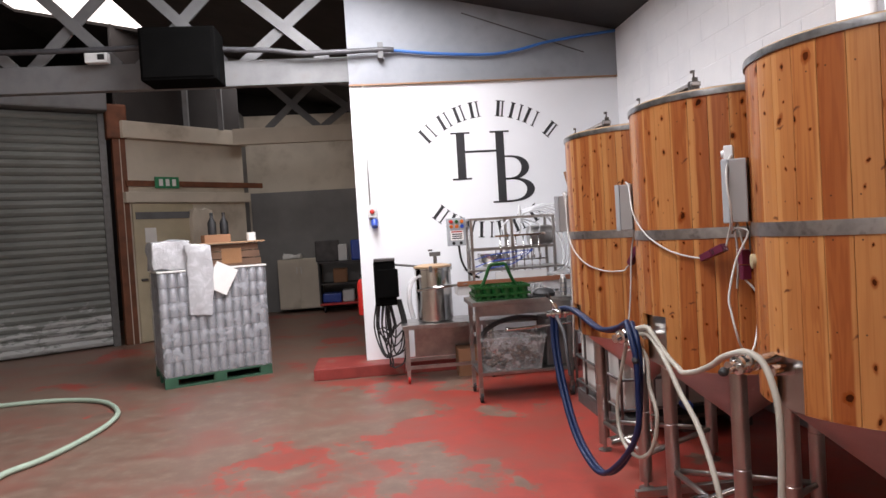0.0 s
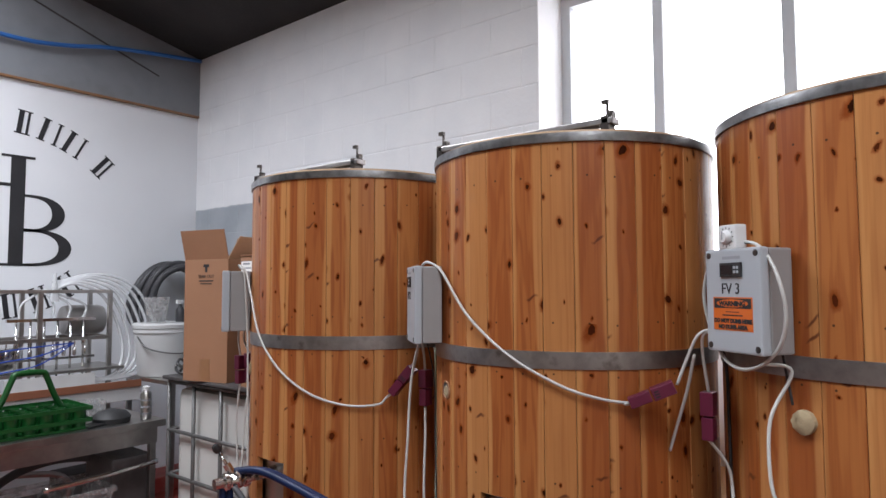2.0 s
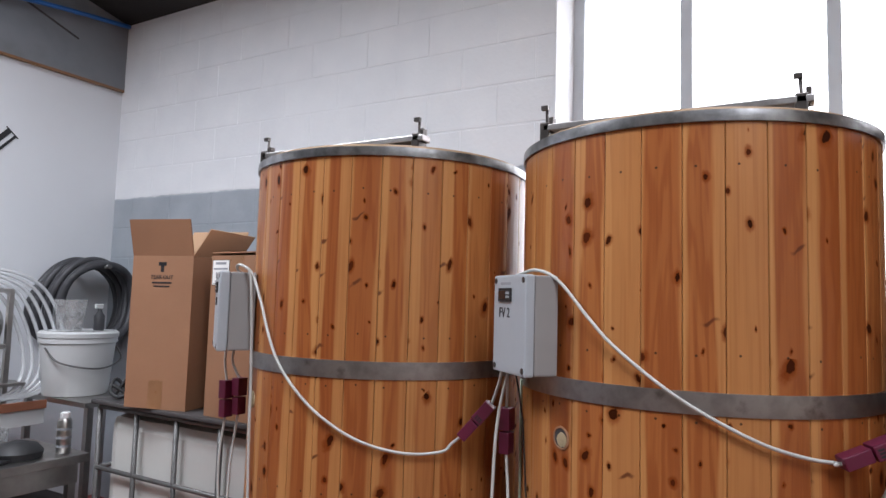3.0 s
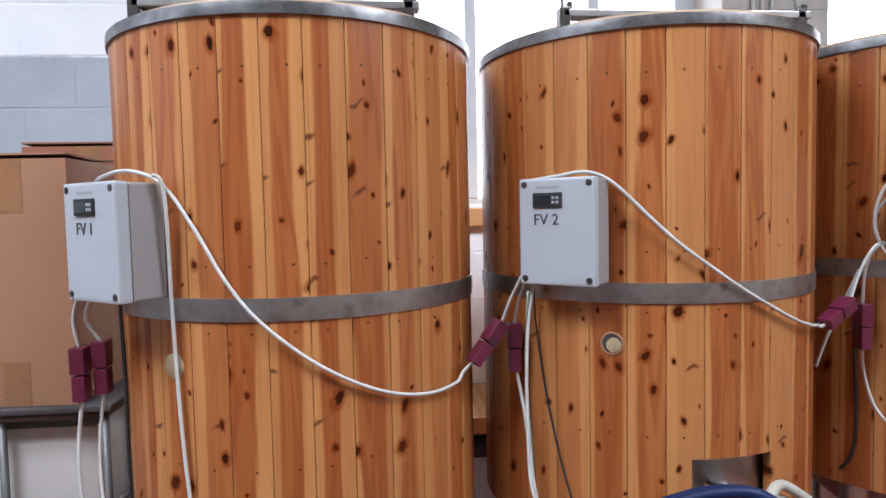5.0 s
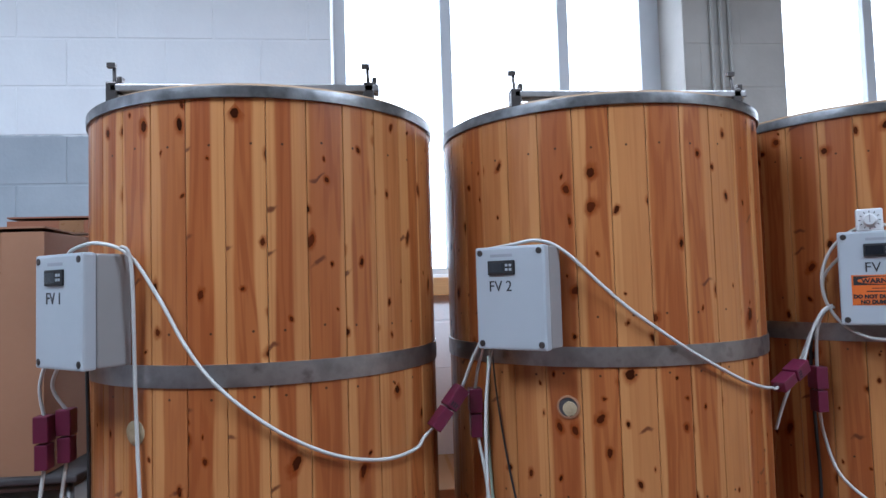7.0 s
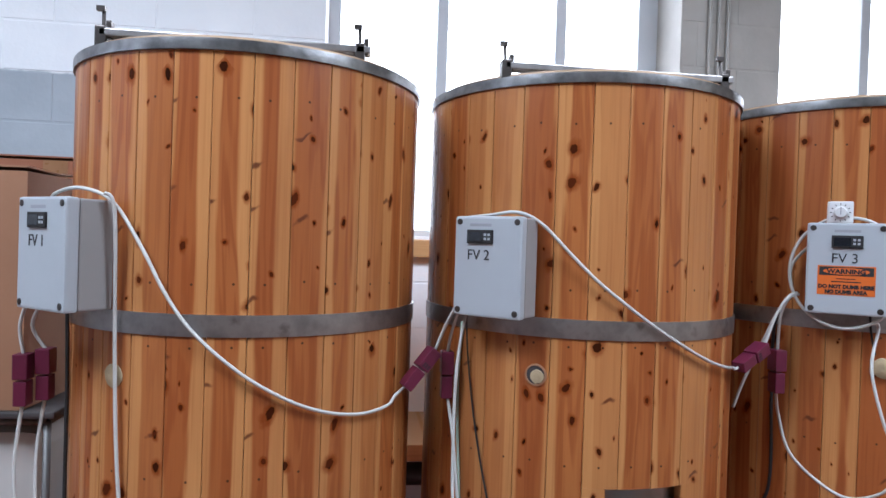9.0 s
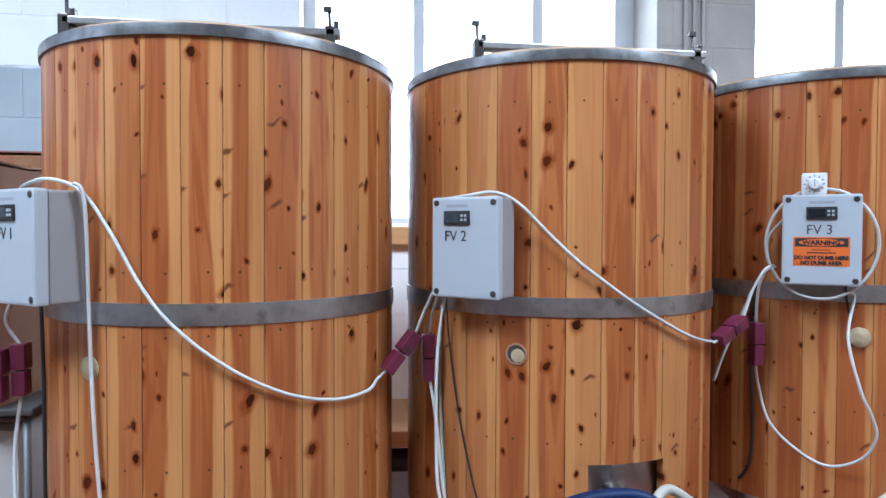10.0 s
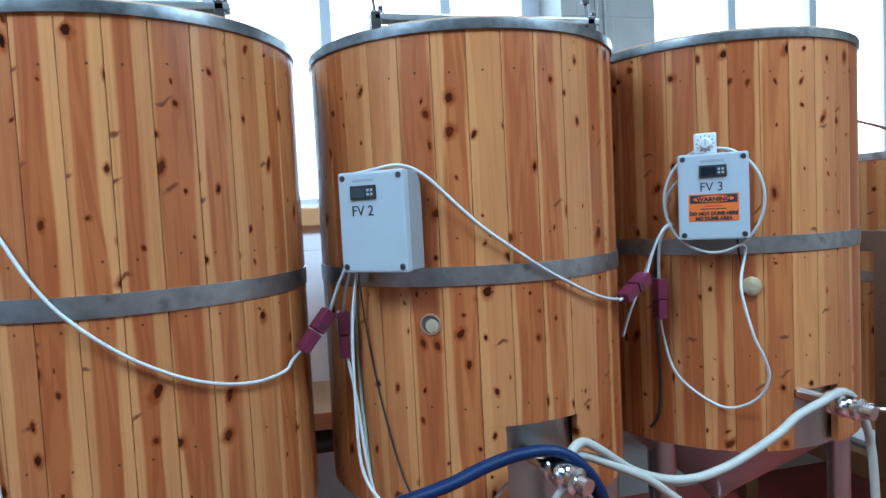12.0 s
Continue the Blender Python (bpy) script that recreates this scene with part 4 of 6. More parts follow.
cable("white cable hanging beside the vessel", [(0.372, 3.908, 1.31), (0.36, 3.92, 1.15), (0.33, 3.895, 0.95), (0.31, 3.86, 0.75)])
cable("dark lead clipped down the pine boards", [hug(0, 3.865, 1.55, 0.012), hug(0, 3.86, 1.35, 0.008), hug(0, 3.86, 1.1, 0.007), hug(0, 3.855, 0.95, 0.007)], 0.0045, RUBBER, group="")


def sensor_plug(i, ang, z, proud):
    b = bm_lathe([(0.027, -0.012), (0.027, proud - 0.003), (0.022, proud), (0.01, proud + 0.002)], 22)
    for v in b.verts:
        v.co += v.co.normalized() * 0.003 * noise.noise(v.co * 90 + Vector((i * 7, 0, 0)))
    solo("foam_plug", b, SPONGE, "crumbly cream foam plug in a sensor hole", "plug", face_pose(i, ang, z, 0), "sensor hole plugs")


sensor_plug(0, 149.1, 1.388, 0.004)
sensor_plug(2, 156.6, 1.405, 0.014)
solo("sensor_hole", bm_lathe([(0.0275, 0.0), (0.0275, 0.0022), (0.0235, 0.0032), (0.0225, 0.001), (0.0225, 0.0)], 26, cap=False), CARD, "round cut edge of a sensor hole in the boards", "hole", face_pose(1, 150.6, 1.389, 0.0002))
# the boards are not cut: a dark disc paints the hole's shaded depth
solo("hole_liner", bm_lathe([(0.0226, 0.0), (0.0226, 0.0006), (0.01, 0.0007)], 22), DARK_BOX, "flat dark disc for the shaded inside of a sensor hole", "hole", face_pose(1, 150.6, 1.389, 0.0008))
foam = bm_lathe([(0.0175, 0.0), (0.0165, 0.0018), (0.008, 0.0024)], 18)
for v in foam.verts:
    v.co += Vector((v.co.x, v.co.y, 0)).normalized() * 0.003 * noise.noise(v.co * 120)
solo("foam_plug", foam, SPONGE, "recessed cream foam plug in a sensor hole", "plug", face_pose(1, 151.1, 1.3855, 0.0016), "sensor hole plugs")
cable("short black sensor lead into a foam plug", [hug(2, 1.80, 1.57, 0.02), hug(2, 1.79, 1.5, 0.012), hug(2, 1.78, 1.44, 0.012)], 0.003, RUBBER, group="")

# dial timer standing on the third control box
tm = thing("dial_timer", "small white plug-in dial timer on a control box", "timer", face_pose(2, BOX3, 1.672, 0.055) @ pose(-0.018, 0.15, 0))
part("timer_body", bm_box(-0.03, 0.03, -0.03, 0.03, 0.0, 0.034, 0.005), WHITEPL, tm)
dial = part("dial", bm_lathe([(0.017, 0), (0.0165, 0.005), (0.013, 0.009), (0.0125, 0.012)], 24, pose(0, 0, 0.034)), WHITEPL, tm)
part("pointer", bm_box(-0.0012, 0.0012, -0.006, 0.014, 0.046, 0.0472), FADED, dial)
for k in range(12):
    a = 2 * math.pi * k / 12
    part("tick", bm_box(0.0195, 0.0245, -0.0011, 0.0011, 0.034, 0.0345), INK, dial, m=pose(0, 0, 0, 0, 0, math.degrees(a)))


def hose(points, r, material, label, group=""):
    return solo("hose", bm_tube(points, r, 12, 8), material, label, "hose", group=group)


for k, (dx, dz) in enumerate(((0, 0), (-0.026, 0.008))):
    hose([(0.10 + dx, 3.58, 1.03 + dz), (0.14 + dx, 3.47, 1.045 + dz), (0.17 + dx, 3.33, 1.015 + dz), (0.175 + dx, 3.15, 0.985 + dz), (0.175 + dx, 2.98, 0.978 + dz), (0.175 + dx, 2.763, 1.015 + dz), (0.175 + dx, 2.65, 1.05 + dz), (0.16 + dx, 2.56, 1.075 + dz), (0.13 + dx, 2.48, 1.08 + dz), (0.12 + dx, 2.41, 1.03), (0.12 + dx, 2.388 - 0.02 * k, 0.93), (0.12 + dx, 2.40 - 0.035 * k, 0.78), (0.12 + dx, 2.46 - 0.06 * k, 0.58), (0.10 + dx, 2.62, 0.36), (0.07 + dx, 2.85, 0.24), (0.05 + dx, 3.15, 0.33), (0.05 + dx, 3.40, 0.55), (0.05 + dx, 3.53, 0.8), (0.06 + dx, 3.57, 1.0)], 0.014, HOSE_BLUE, "dark blue hose draped in a loop between two valves", "draped blue hoses")
hose([(0.05, 3.52, 1.0), (0.06, 3.40, 0.9), (0.05, 3.33, 0.78), (0.06, 3.32, 0.66)], 0.011, HOSE_DARK, "short dark hose hanging from a valve")
hose([(0.10, 2.475, 1.04), (0.135, 2.435, 1.07), (0.165, 2.39, 1.078), (0.17, 2.34, 1.05), (0.185, 2.24, 0.975), (0.19, 2.14, 0.935), (0.17, 2.065, 0.935), (0.163, 1.995, 0.95), (0.165, 1.925, 0.97), (0.167, 1.812, 1.018), (0.17, 1.74, 1.06), (0.17, 1.655, 1.09), (0.18, 1.59, 1.105), (0.195, 1.53, 1.08), (0.20, 1.485, 1.01), (0.20, 1.456, 0.90), (0.19, 1.45, 0.65), (0.17, 1.46, 0.35), (0.15, 1.50, 0.10), (0.14, 1.62, 0.03), (0.2, 1.9, 0.03)], 0.012, HOSE_CREAM, "cream food hose draped between two valves", "draped cream hoses")
hose([(0.11, 2.47, 1.02), (0.15, 2.43, 1.045), (0.172, 2.384, 1.04), (0.17, 2.291, 0.998), (0.165, 2.209, 0.955), (0.164, 2.14, 0.90), (0.16, 2.071, 0.847), (0.16, 1.921, 0.735), (0.15, 1.78, 0.55), (0.15, 1.70, 0.3), (0.16, 1.68, 0.1), (0.2, 1.76, 0.03), (0.35, 1.95, 0.03)], 0.0112, HOSE_CREAM, "cream food hose hanging from a valve to the floor", "draped cream hoses")
hose([(0.10, 2.475, 1.0), (0.10, 2.50, 0.97), (0.10, 2.57, 0.85), (0.10, 2.635, 0.724), (0.10, 2.66, 0.577), (0.10, 2.60, 0.48), (0.12, 2.49, 0.44), (0.145, 2.40, 0.48), (0.16, 2.345, 0.58), (0.16, 2.322, 0.70), (0.16, 2.385, 0.80), (0.16, 2.40, 0.93), (0.13, 2.44, 1.0)], 0.0098, HOSE_CREAM, "cream food hose hanging in a loop below a valve", "draped cream hoses")
hose([(-3.85, 4.2, 0.025), (-3.841, 4.466, 0.025), (-3.703, 4.742, 0.025), (-3.605, 5.191, 0.025), (-3.578, 5.649, 0.025), (-3.658, 6.06, 0.025), (-3.933, 6.498, 0.025), (-4.314, 6.744, 0.025), (-4.745, 6.817, 0.025), (-5.3, 6.75, 0.025), (-6.2, 6.5, 0.025)], 0.024, HOSE_GREEN, "pale green hose lying in a loop on the floor")

# ---- mural: a plain monogram and two arcs of dark strokes ----
mural = thing("wall_mural", "black painted circular monogram mural on white wall", "mural", pose(0, Y_BACK - 0.002, 0))


def stroke(x0, x1, z0, z1, tilt=0.0):
    return part("stroke", bm_box(-(x1 - x0) / 2, (x1 - x0) / 2, -0.0015, 0.0, -(z1 - z0) / 2, (z1 - z0) / 2), MURAL, mural, m=pose((x0 + x1) / 2, 0, (z0 + z1) / 2, 0, tilt, 0))


for x0, x1, z0, z1 in ((-0.045, 0.055, 2.19, 2.72), (0.425, 0.525, 1.90, 2.72), (-0.11, 0.12, 2.715, 2.735), (0.36, 0.59, 2.715, 2.735), (-0.11, 0.12, 2.175, 2.195), (0.36, 0.6, 1.885, 1.905), (0.055, 0.425, 2.49, 2.515)):
    stroke(x0, x1, z0, z1)


def bowl(zc, h, w):
    """Thick-and-thin half ring beside the stem."""
    own = bmesh.new()
    outer, inner = [], []
    for k in range(17):
        a = math.pi * (k / 16 - 0.5)
        outer.append(own.verts.new((0.525 + w * max(0, math.cos(a)) ** 0.7, -0.0015, zc + h * math.sin(a))))
        t = 0.02 + 0.075 * max(0, math.cos(a))
        inner.append(own.verts.new((0.525 + max(0, w * max(0, math.cos(a)) ** 0.7 - t), -0.0015, zc + (h - 0.02) * math.sin(a))))
    for k in range(16):
        own.faces.new((outer[k], outer[k + 1], inner[k + 1], inner[k]))
    g = bmesh.ops.extrude_face_region(own, geom=own.faces[:])
    bmesh.ops.translate(own, verts=[v for v in g["geom"] if isinstance(v, bmesh.types.BMVert)], vec=(0, 0.0013, 0))
    bmesh.ops.recalc_face_normals(own, faces=own.faces[:])
    part("bowl", own, MURAL, mural)


bowl(2.295, 0.145, 0.29)
bowl(2.03, 0.145, 0.345)


def mark_glyph(x, z, tilt, h, w):
    """One letter-sized mark as a thick and a thin plain bar with flat ends."""
    q = bmesh.new()
    for x0, x1 in ((-w / 2, -w / 2 + 0.036), (w / 2 - 0.018, w / 2)):
        bm_box(x0, x1, -0.0015, 0, -h / 2, h / 2, bm=q)
        for zz in (h / 2, -h / 2 - 0.009):
            bm_box(x0 - 0.014, x1 + 0.014, -0.0015, 0, zz, zz + 0.009, bm=q)
    part("mark", q, MURAL, mural, m=pose(x, 0, z, 0, tilt, 0))


for a, w in zip((-40.9, -28.2, -18.2, -8.6, 7.3, 17.2, 27.2, 41.2), (0.13, 0.11, 0.10, 0.10, 0.08, 0.13, 0.13, 0.08)):
    mark_glyph(0.357 + 1.119 * math.sin(radians(a)), 1.887 + 1.119 * math.cos(radians(a)), a, 0.17, w)
for a, w in zip((-39.4, -27.9, -16.0, -3.9, 8.0, 20.5, 35.0), (0.11, 0.11, 0.09, 0.15, 0.09, 0.11, 0.11)):
    mark_glyph(0.318 + 0.934 * math.sin(radians(a)), 2.507 - 0.934 * math.cos(radians(a)), -a, 0.17, w)

# red switch with blue socket on the mural wall, conduit above it
sw = thing("switch_box", "grey isolator with red knob above blue socket", "switch", pose(-1.08, Y_BACK, 0))
part("isolator", bm_box(-0.05, 0.05, -0.07, -0.001, 1.79, 1.93, 0.008), WHITEPL, sw)
part("knob", bm_lathe([(0.028, 0), (0.026, 0.02), (0.015, 0.026)], 16, aim((0, -0.07, 1.86), (0, -0.2, 1.86))), RED, sw, "red rotary knob")
part("socket", bm_lathe([(0.04, 0), (0.042, 0.05), (0.036, 0.09)], 16, aim((0.02, -0.03, 1.76), (0.02, -0.09, 1.66))), BLUEP, sw, "blue industrial socket")
solo("conduit", bm_rod((-1.1, Y_BACK - 0.015, 1.93), (-1.1, Y_BACK - 0.015, 3.32), 0.011, 10), WHITEPL, "white plastic conduit down the partition", "conduit")
fe = thing("fire_extinguisher", "red fire extinguisher on the partition end", "extinguisher", pose(-1.25, 7.27, 0.65))
part("cylinder", bm_lathe([(0.06, 0), (0.065, 0.02), (0.065, 0.36), (0.05, 0.41), (0.02, 0.43)], 20), RED, fe)
part("head", bm_box(-0.03, 0.03, -0.015, 0.015, 0.43, 0.49, 0.006), BLACK, fe)

hose([(-0.74, 7.02, 3.70), (-0.28, 7.02, 3.65), (0.383, 7.02, 3.618), (0.75, 7.02, 3.66), (1.068, 7.02, 3.735), (1.5, 7.02, 3.80), (1.93, 7.02, 3.85)], 0.017, plain("bright_blue_pipe", (0.02, 0.13, 0.42), 0.45), "bright blue air line across the gable")
hose([(-6.5, 6.98, 3.80), (-4.5, 6.98, 3.79), (-3.2, 6.98, 3.80), (-2.57, 6.98, 3.755), (-2.08, 6.98, 3.728), (-1.76, 6.98, 3.685), (-1.32, 6.98, 3.69), (-0.87, 6.98, 3.70), (-0.72, 7.0, 3.70)], 0.03, HOSE_DARK, "thick dark grey hose along the truss chord")
solo("pipe_bracket", bm_box(-0.90, -0.84, 6.96, 7.07, 3.60, 3.78, 0.006), TIMBER_WHITE, "white bracket holding the hoses on the gable", "bracket")

sp = thing("loudspeaker", "large black loudspeaker cabinet hung from the truss", "loudspeaker", pose(-3.06, 6.80, 3.37))
part("cabinet", bm_box(-0.33, 0.45, -0.22, 0.2, -0.03, 0.53, 0.02), MATT_BLACK, sp)
part("grille", bm_box(-0.30, 0.42, -0.232, -0.221, 0.0, 0.50, 0.004), MATT_BLACK, sp)
fl = thing("flood_lamp", "small white lamp fitting on the truss chord", "lamp", pose(-3.95, 6.98, 3.70))
part("housing", bm_box(-0.12, 0.12, -0.06, 0.04, -0.06, 0.05, 0.015), WHITEPL, fl)
part("lens", bm_box(0.02, 0.09, -0.066, -0.061, -0.03, 0.03), BLACK, fl)


# ---- bottling bench against the mural wall ----
def caster(parent, x, y, wheel_mat=RUBBER, r=0.05):
    c = part("caster", bm_box(x - 0.018, x + 0.018, y - 0.03, y + 0.03, r * 0.9, 0.135, 0.004), STEEL, parent)
    part("wheel", bm_lathe([(r * 0.6, -0.016), (r, -0.012), (r, 0.012), (r * 0.6, 0.016)], 20, Matrix.Translation((x, y + 0.01, r)) @ pose(0, 0, 0, 0, 90, 0)), wheel_mat, c)


bench = thing("steel_bench", "stainless steel wheeled bench under the bottling machine", "bench")
part("bench_top", bm_box(-0.84, 1.06, 6.26, 6.78, 0.57, 0.62, 0.004), TROLLEY_STEEL, bench)
for x in (-0.80, 0.1, 1.0):
    for y in (6.30, 6.74):
        part("leg", bm_box(x - 0.022, x + 0.022, y - 0.022, y + 0.022, 0.13, 0.57, 0.003), TROLLEY_STEEL, bench)
        caster(bench, x, y, RED if x < -0.5 else RUBBER)
part("lower_rail", bm_box(-0.8, 1.0, 6.285, 6.315, 0.15, 0.185), TROLLEY_STEEL, bench)
part("lower_rail", bm_box(-0.8, 1.0, 6.725, 6.755, 0.15, 0.185), TROLLEY_STEEL, bench)
part("side_panel", bm_box(-0.7, 0.06, 6.70, 6.715, 0.2, 0.57), TROLLEY_STEEL, bench)

# pump and boxes added as clutter that darkens the space under the bench
bp = thing("transfer_pump", "dark transfer pump with steel pipework under the bench", "pump", pose(0.42, 6.5, 0))
part("pump_base", bm_box(-0.3, 0.3, -0.14, 0.14, 0.0, 0.05, 0.005), RUST, bp)
part("pump_motor", bm_lathe([(0.05, 0), (0.11, 0.02), (0.12, 0.05), (0.12, 0.3), (0.1, 0.33)], 20, aim((-0.22, 0, 0.18), (0.3, 0, 0.18))), DARK_BOX, bp)
part("pump_head", bm_lathe([(0.05, 0), (0.1, 0.01), (0.1, 0.07), (0.05, 0.08)], 20, aim((0.12, 0, 0.18), (0.4, 0, 0.18))), STEEL, bp)
part("riser", bm_tube([(0.2, -0.05, 0.22), (0.21, -0.12, 0.35), (0.1, -0.16, 0.45), (-0.15, -0.17, 0.5)], 0.02, 10), STEEL, bp)
part("hose_tail", bm_tube([(-0.34, -0.2, 0.6), (-0.33, -0.24, 0.45), (-0.3, -0.22, 0.3), (-0.2, -0.2, 0.2), (-0.1, -0.12, 0.18)], 0.016, 10), HOSE_CREAM, bp)
part("valve", bm_lathe([(0.02, -0.06), (0.034, -0.03), (0.034, 0.03), (0.02, 0.06)], 14, pose(-0.3, -0.2, 0.28, 20, 0, 30)), CHROME, bp)
for nm, x, w, h, mt, lb in (("dark_crate", 0.78, 0.34, 0.4, DARK_BOX, "dark plastic crate under the bench"), ("brown_carton", -0.1, 0.3, 0.3, CARD, "brown carton under the bench")):
    solo(nm, bm_box(-w / 2, w / 2, -0.13, 0.13, 0.0, h, 0.01), mt, lb, "crate", pose(x, 6.56, 0.0))

pot = thing("steel_vessel", "polished steel pot with clamped wooden lid on the bench", "pot", pose(-0.47, 6.5, 0.622) @ Matrix.Diagonal((1.2, 1.2, 1.0, 1.0)))
part("pot_body", bm_lathe([(0.15, 0), (0.165, 0.02), (0.165, 0.56), (0.172, 0.565), (0.172, 0.58), (0.15, 0.582)], 36), CHROME, pot)
part("lid", bm_lathe([(0.17, 0.583), (0.17, 0.60), (0.12, 0.615), (0.03, 0.62)], 36), PLY, pot, "pale lid")
part("side_pipe", bm_tube([(-0.2, -0.06, 0.05), (-0.23, -0.1, 0.25), (-0.21, -0.1, 0.42), (-0.15, -0.1, 0.5)], 0.022, 10), CLEAR_TUBE, pot, "clear sight tube")
part("push_bar", bm_rod((-0.16, -0.2, 0.36), (0.28, -0.22, 0.40), 0.014, 10), CHROME, pot)
tap = bm_rod((0.03, 0.0, 0.60), (0.03, 0.0, 0.74), 0.016, 10)
bm_box(-0.02, 0.08, -0.02, 0.02, 0.70, 0.745, 0.006, tap)
bm_box(-0.03, 0.01, -0.012, 0.012, 0.755, 0.775, 0.003, tap)
part("top_valve", tap, GALV, pot)
for a in (20, 140, 260):
    part("clamp", bm_box(0.155, 0.19, -0.015, 0.015, 0.54, 0.605, 0.004), GALV, pot, m=pose(0, 0, 0, 0, 0, a))

motor = thing("pump_unit", "matt black pump motor hung on a bracket", "motor", pose(-0.99, 6.5, 0.86))
part("motor_body", bm_box(-0.115, 0.115, -0.12, 0.14, -0.03, 0.44, 0.02), MATT_BLACK, motor)
part("top_plate", bm_box(-0.11, 0.115, -0.13, 0.15, 0.445, 0.47, 0.004), DARK_BOX, motor)
part("side_pod", bm_box(-0.085, 0.14, -0.16, -0.122, 0.06, 0.36, 0.012), MATT_BLACK, motor)
part("bracket", bm_rod((0.1, 0.0, 0.4), (0.38, 0.0, 0.36), 0.012, 8), GALV, motor)
part("foot", bm_rod((0, 0.14, 0.05), (0, 0.59, 0.05), 0.02, 8), GALV, motor)
rng = random.Random(5)
for k in range(13):
    x0, x1 = -1.09 + rng.random() * 0.14, -0.80 - rng.random() * 0.2
    zl = 0.16 + rng.random() * 0.4
    cable("tangled black cable hanging below the pump", [(x0, 6.42, 0.9), (x0 - 0.05 * rng.random(), 6.40 + 0.015 * k, 0.6), (x0 + 0.03, 6.45, zl + 0.04), ((x0 + x1) / 2, 6.46, zl), (x1, 6.45, zl + 0.08), (x1 + 0.03, 6.48, 0.6), (x1 - 0.02, 6.5, 0.88)], 0.008, RUBBER, group="tangled pump cables")

fm = thing("bottling_machine", "stainless bottling machine frame with filling heads and tubes", "bottling machine")
for x in (-0.04, 0.40, 0.86):
    for y in (6.36, 6.70):
        part("post", bm_box(x - 0.014, x + 0.014, y - 0.014, y + 0.014, 0.62, 1.70), STEEL, fm)
for z in (1.36, 1.69):
    for y in (6.36, 6.70):
        part("rail", bm_box(-0.05, 0.87, y - 0.012, y + 0.012, z - 0.012, z + 0.012), STEEL, fm)
    for x in (-0.04, 0.40, 0.86):
        part("rail", bm_box(x - 0.012, x + 0.012, 6.37, 6.69, z - 0.012, z + 0.012), STEEL, fm)
part("conveyor", bm_box(-0.24, 1.04, 6.24, 6.52, 0.90, 0.995, 0.004), WHITEPL, fm, "white conveyor side panel")
part("guide_strip", bm_box(-0.24, 1.04, 6.222, 6.238, 0.995, 1.045, 0.002), COPPER, fm, "copper-brown guide rail")
part("deck", bm_box(-0.1, 0.95, 6.30, 6.72, 1.13, 1.15, 0.003), STEEL, fm)
part("bowl", bm_lathe([(0.02, 0), (0.10, 0.02), (0.15, 0.08), (0.16, 0.16), (0.15, 0.165)], 28, pose(0.2, 6.55, 1.15)), CHROME, fm)
part("reservoir", bm_lathe([(0.03, 0), (0.1, 0.02), (0.11, 0.05), (0.11, 0.26), (0.1, 0.29), (0.03, 0.31)], 28, aim((0.62, 6.62, 1.48), (0.95, 6.62, 1.48))), STEEL, fm)
for k in range(6):
    x = 0.28 + k * 0.085
    h = part("filling_head", bm_rod((x, 6.42, 1.03), (x, 6.42, 1.50), 0.008, 8), CHROME, fm)
    part("nozzle", bm_lathe([(0.006, 0), (0.014, 0.02), (0.014, 0.07), (0.008, 0.08)], 12, pose(x, 6.42, 1.30)), CHROME, h)
    part("collar", bm_lathe([(0.016, 0), (0.016, 0.03)], 12, pose(x, 6.42, 1.12)), WHITEPL, h)
part("head_bar", bm_box(0.22, 0.78, 6.405, 6.435, 1.485, 1.505), CHROME, fm)
part("head_bar", bm_box(0.22, 0.78, 6.405, 6.435, 1.22, 1.235), CHROME, fm)
part("tube_spike", bm_lathe([(0.03, 0), (0.022, 0.08), (0.008, 0.2)], 12, pose(0.52, 6.45, 1.62)), CLEAR_TUBE, fm)
for k in range(6):
    part("clear_tube", bm_tube([(0.52, 6.45 + 0.01 * k, 1.70 + 0.01 * k), (0.64 + 0.03 * k, 6.42, 1.745 + 0.014 * k), (0.82 + 0.045 * k, 6.40, 1.66 + 0.014 * k), (0.93 + 0.05 * k, 6.38, 1.44 + 0.012 * k), (0.96 + 0.05 * k, 6.36, 1.24), (0.90 + 0.04 * k, 6.34, 1.10), (0.74 + 0.03 * k, 6.33, 1.055), (0.60, 6.33, 1.05 + 0.012 * k)], 0.011, 8), CLEAR_TUBE, fm)
part("drip_plate", bm_box(0.18, 0.74, 6.29, 6.296, 1.03, 1.12, 0.001), WHITEPL, fm, "white perforated drip plate")
for k in range(8):
    part("heavy_nozzle", bm_lathe([(0.009, 0), (0.013, 0.01), (0.013, 0.05), (0.006, 0.06), (0.006, 0.12)], 10, pose(0.22 + 0.07 * k, 6.40, 1.24)), CHROME, fm)
for k in range(5):
    x = 0.30 + k * 0.1
    part("clear_tube", bm_tube([(x, 6.43, 1.50), (x + 0.02, 6.46, 1.60), (0.45, 6.47, 1.70)], 0.008, 8), CLEAR_TUBE, fm)
for k in range(3):
    part("blue_line", bm_tube([(-0.02, 6.35, 1.10 + 0.08 * k), (0.15, 6.33, 1.16 + 0.07 * k), (0.4, 6.34, 1.20 + 0.06 * k), (0.62, 6.36, 1.33)], 0.005, 6), BLUEP, fm)

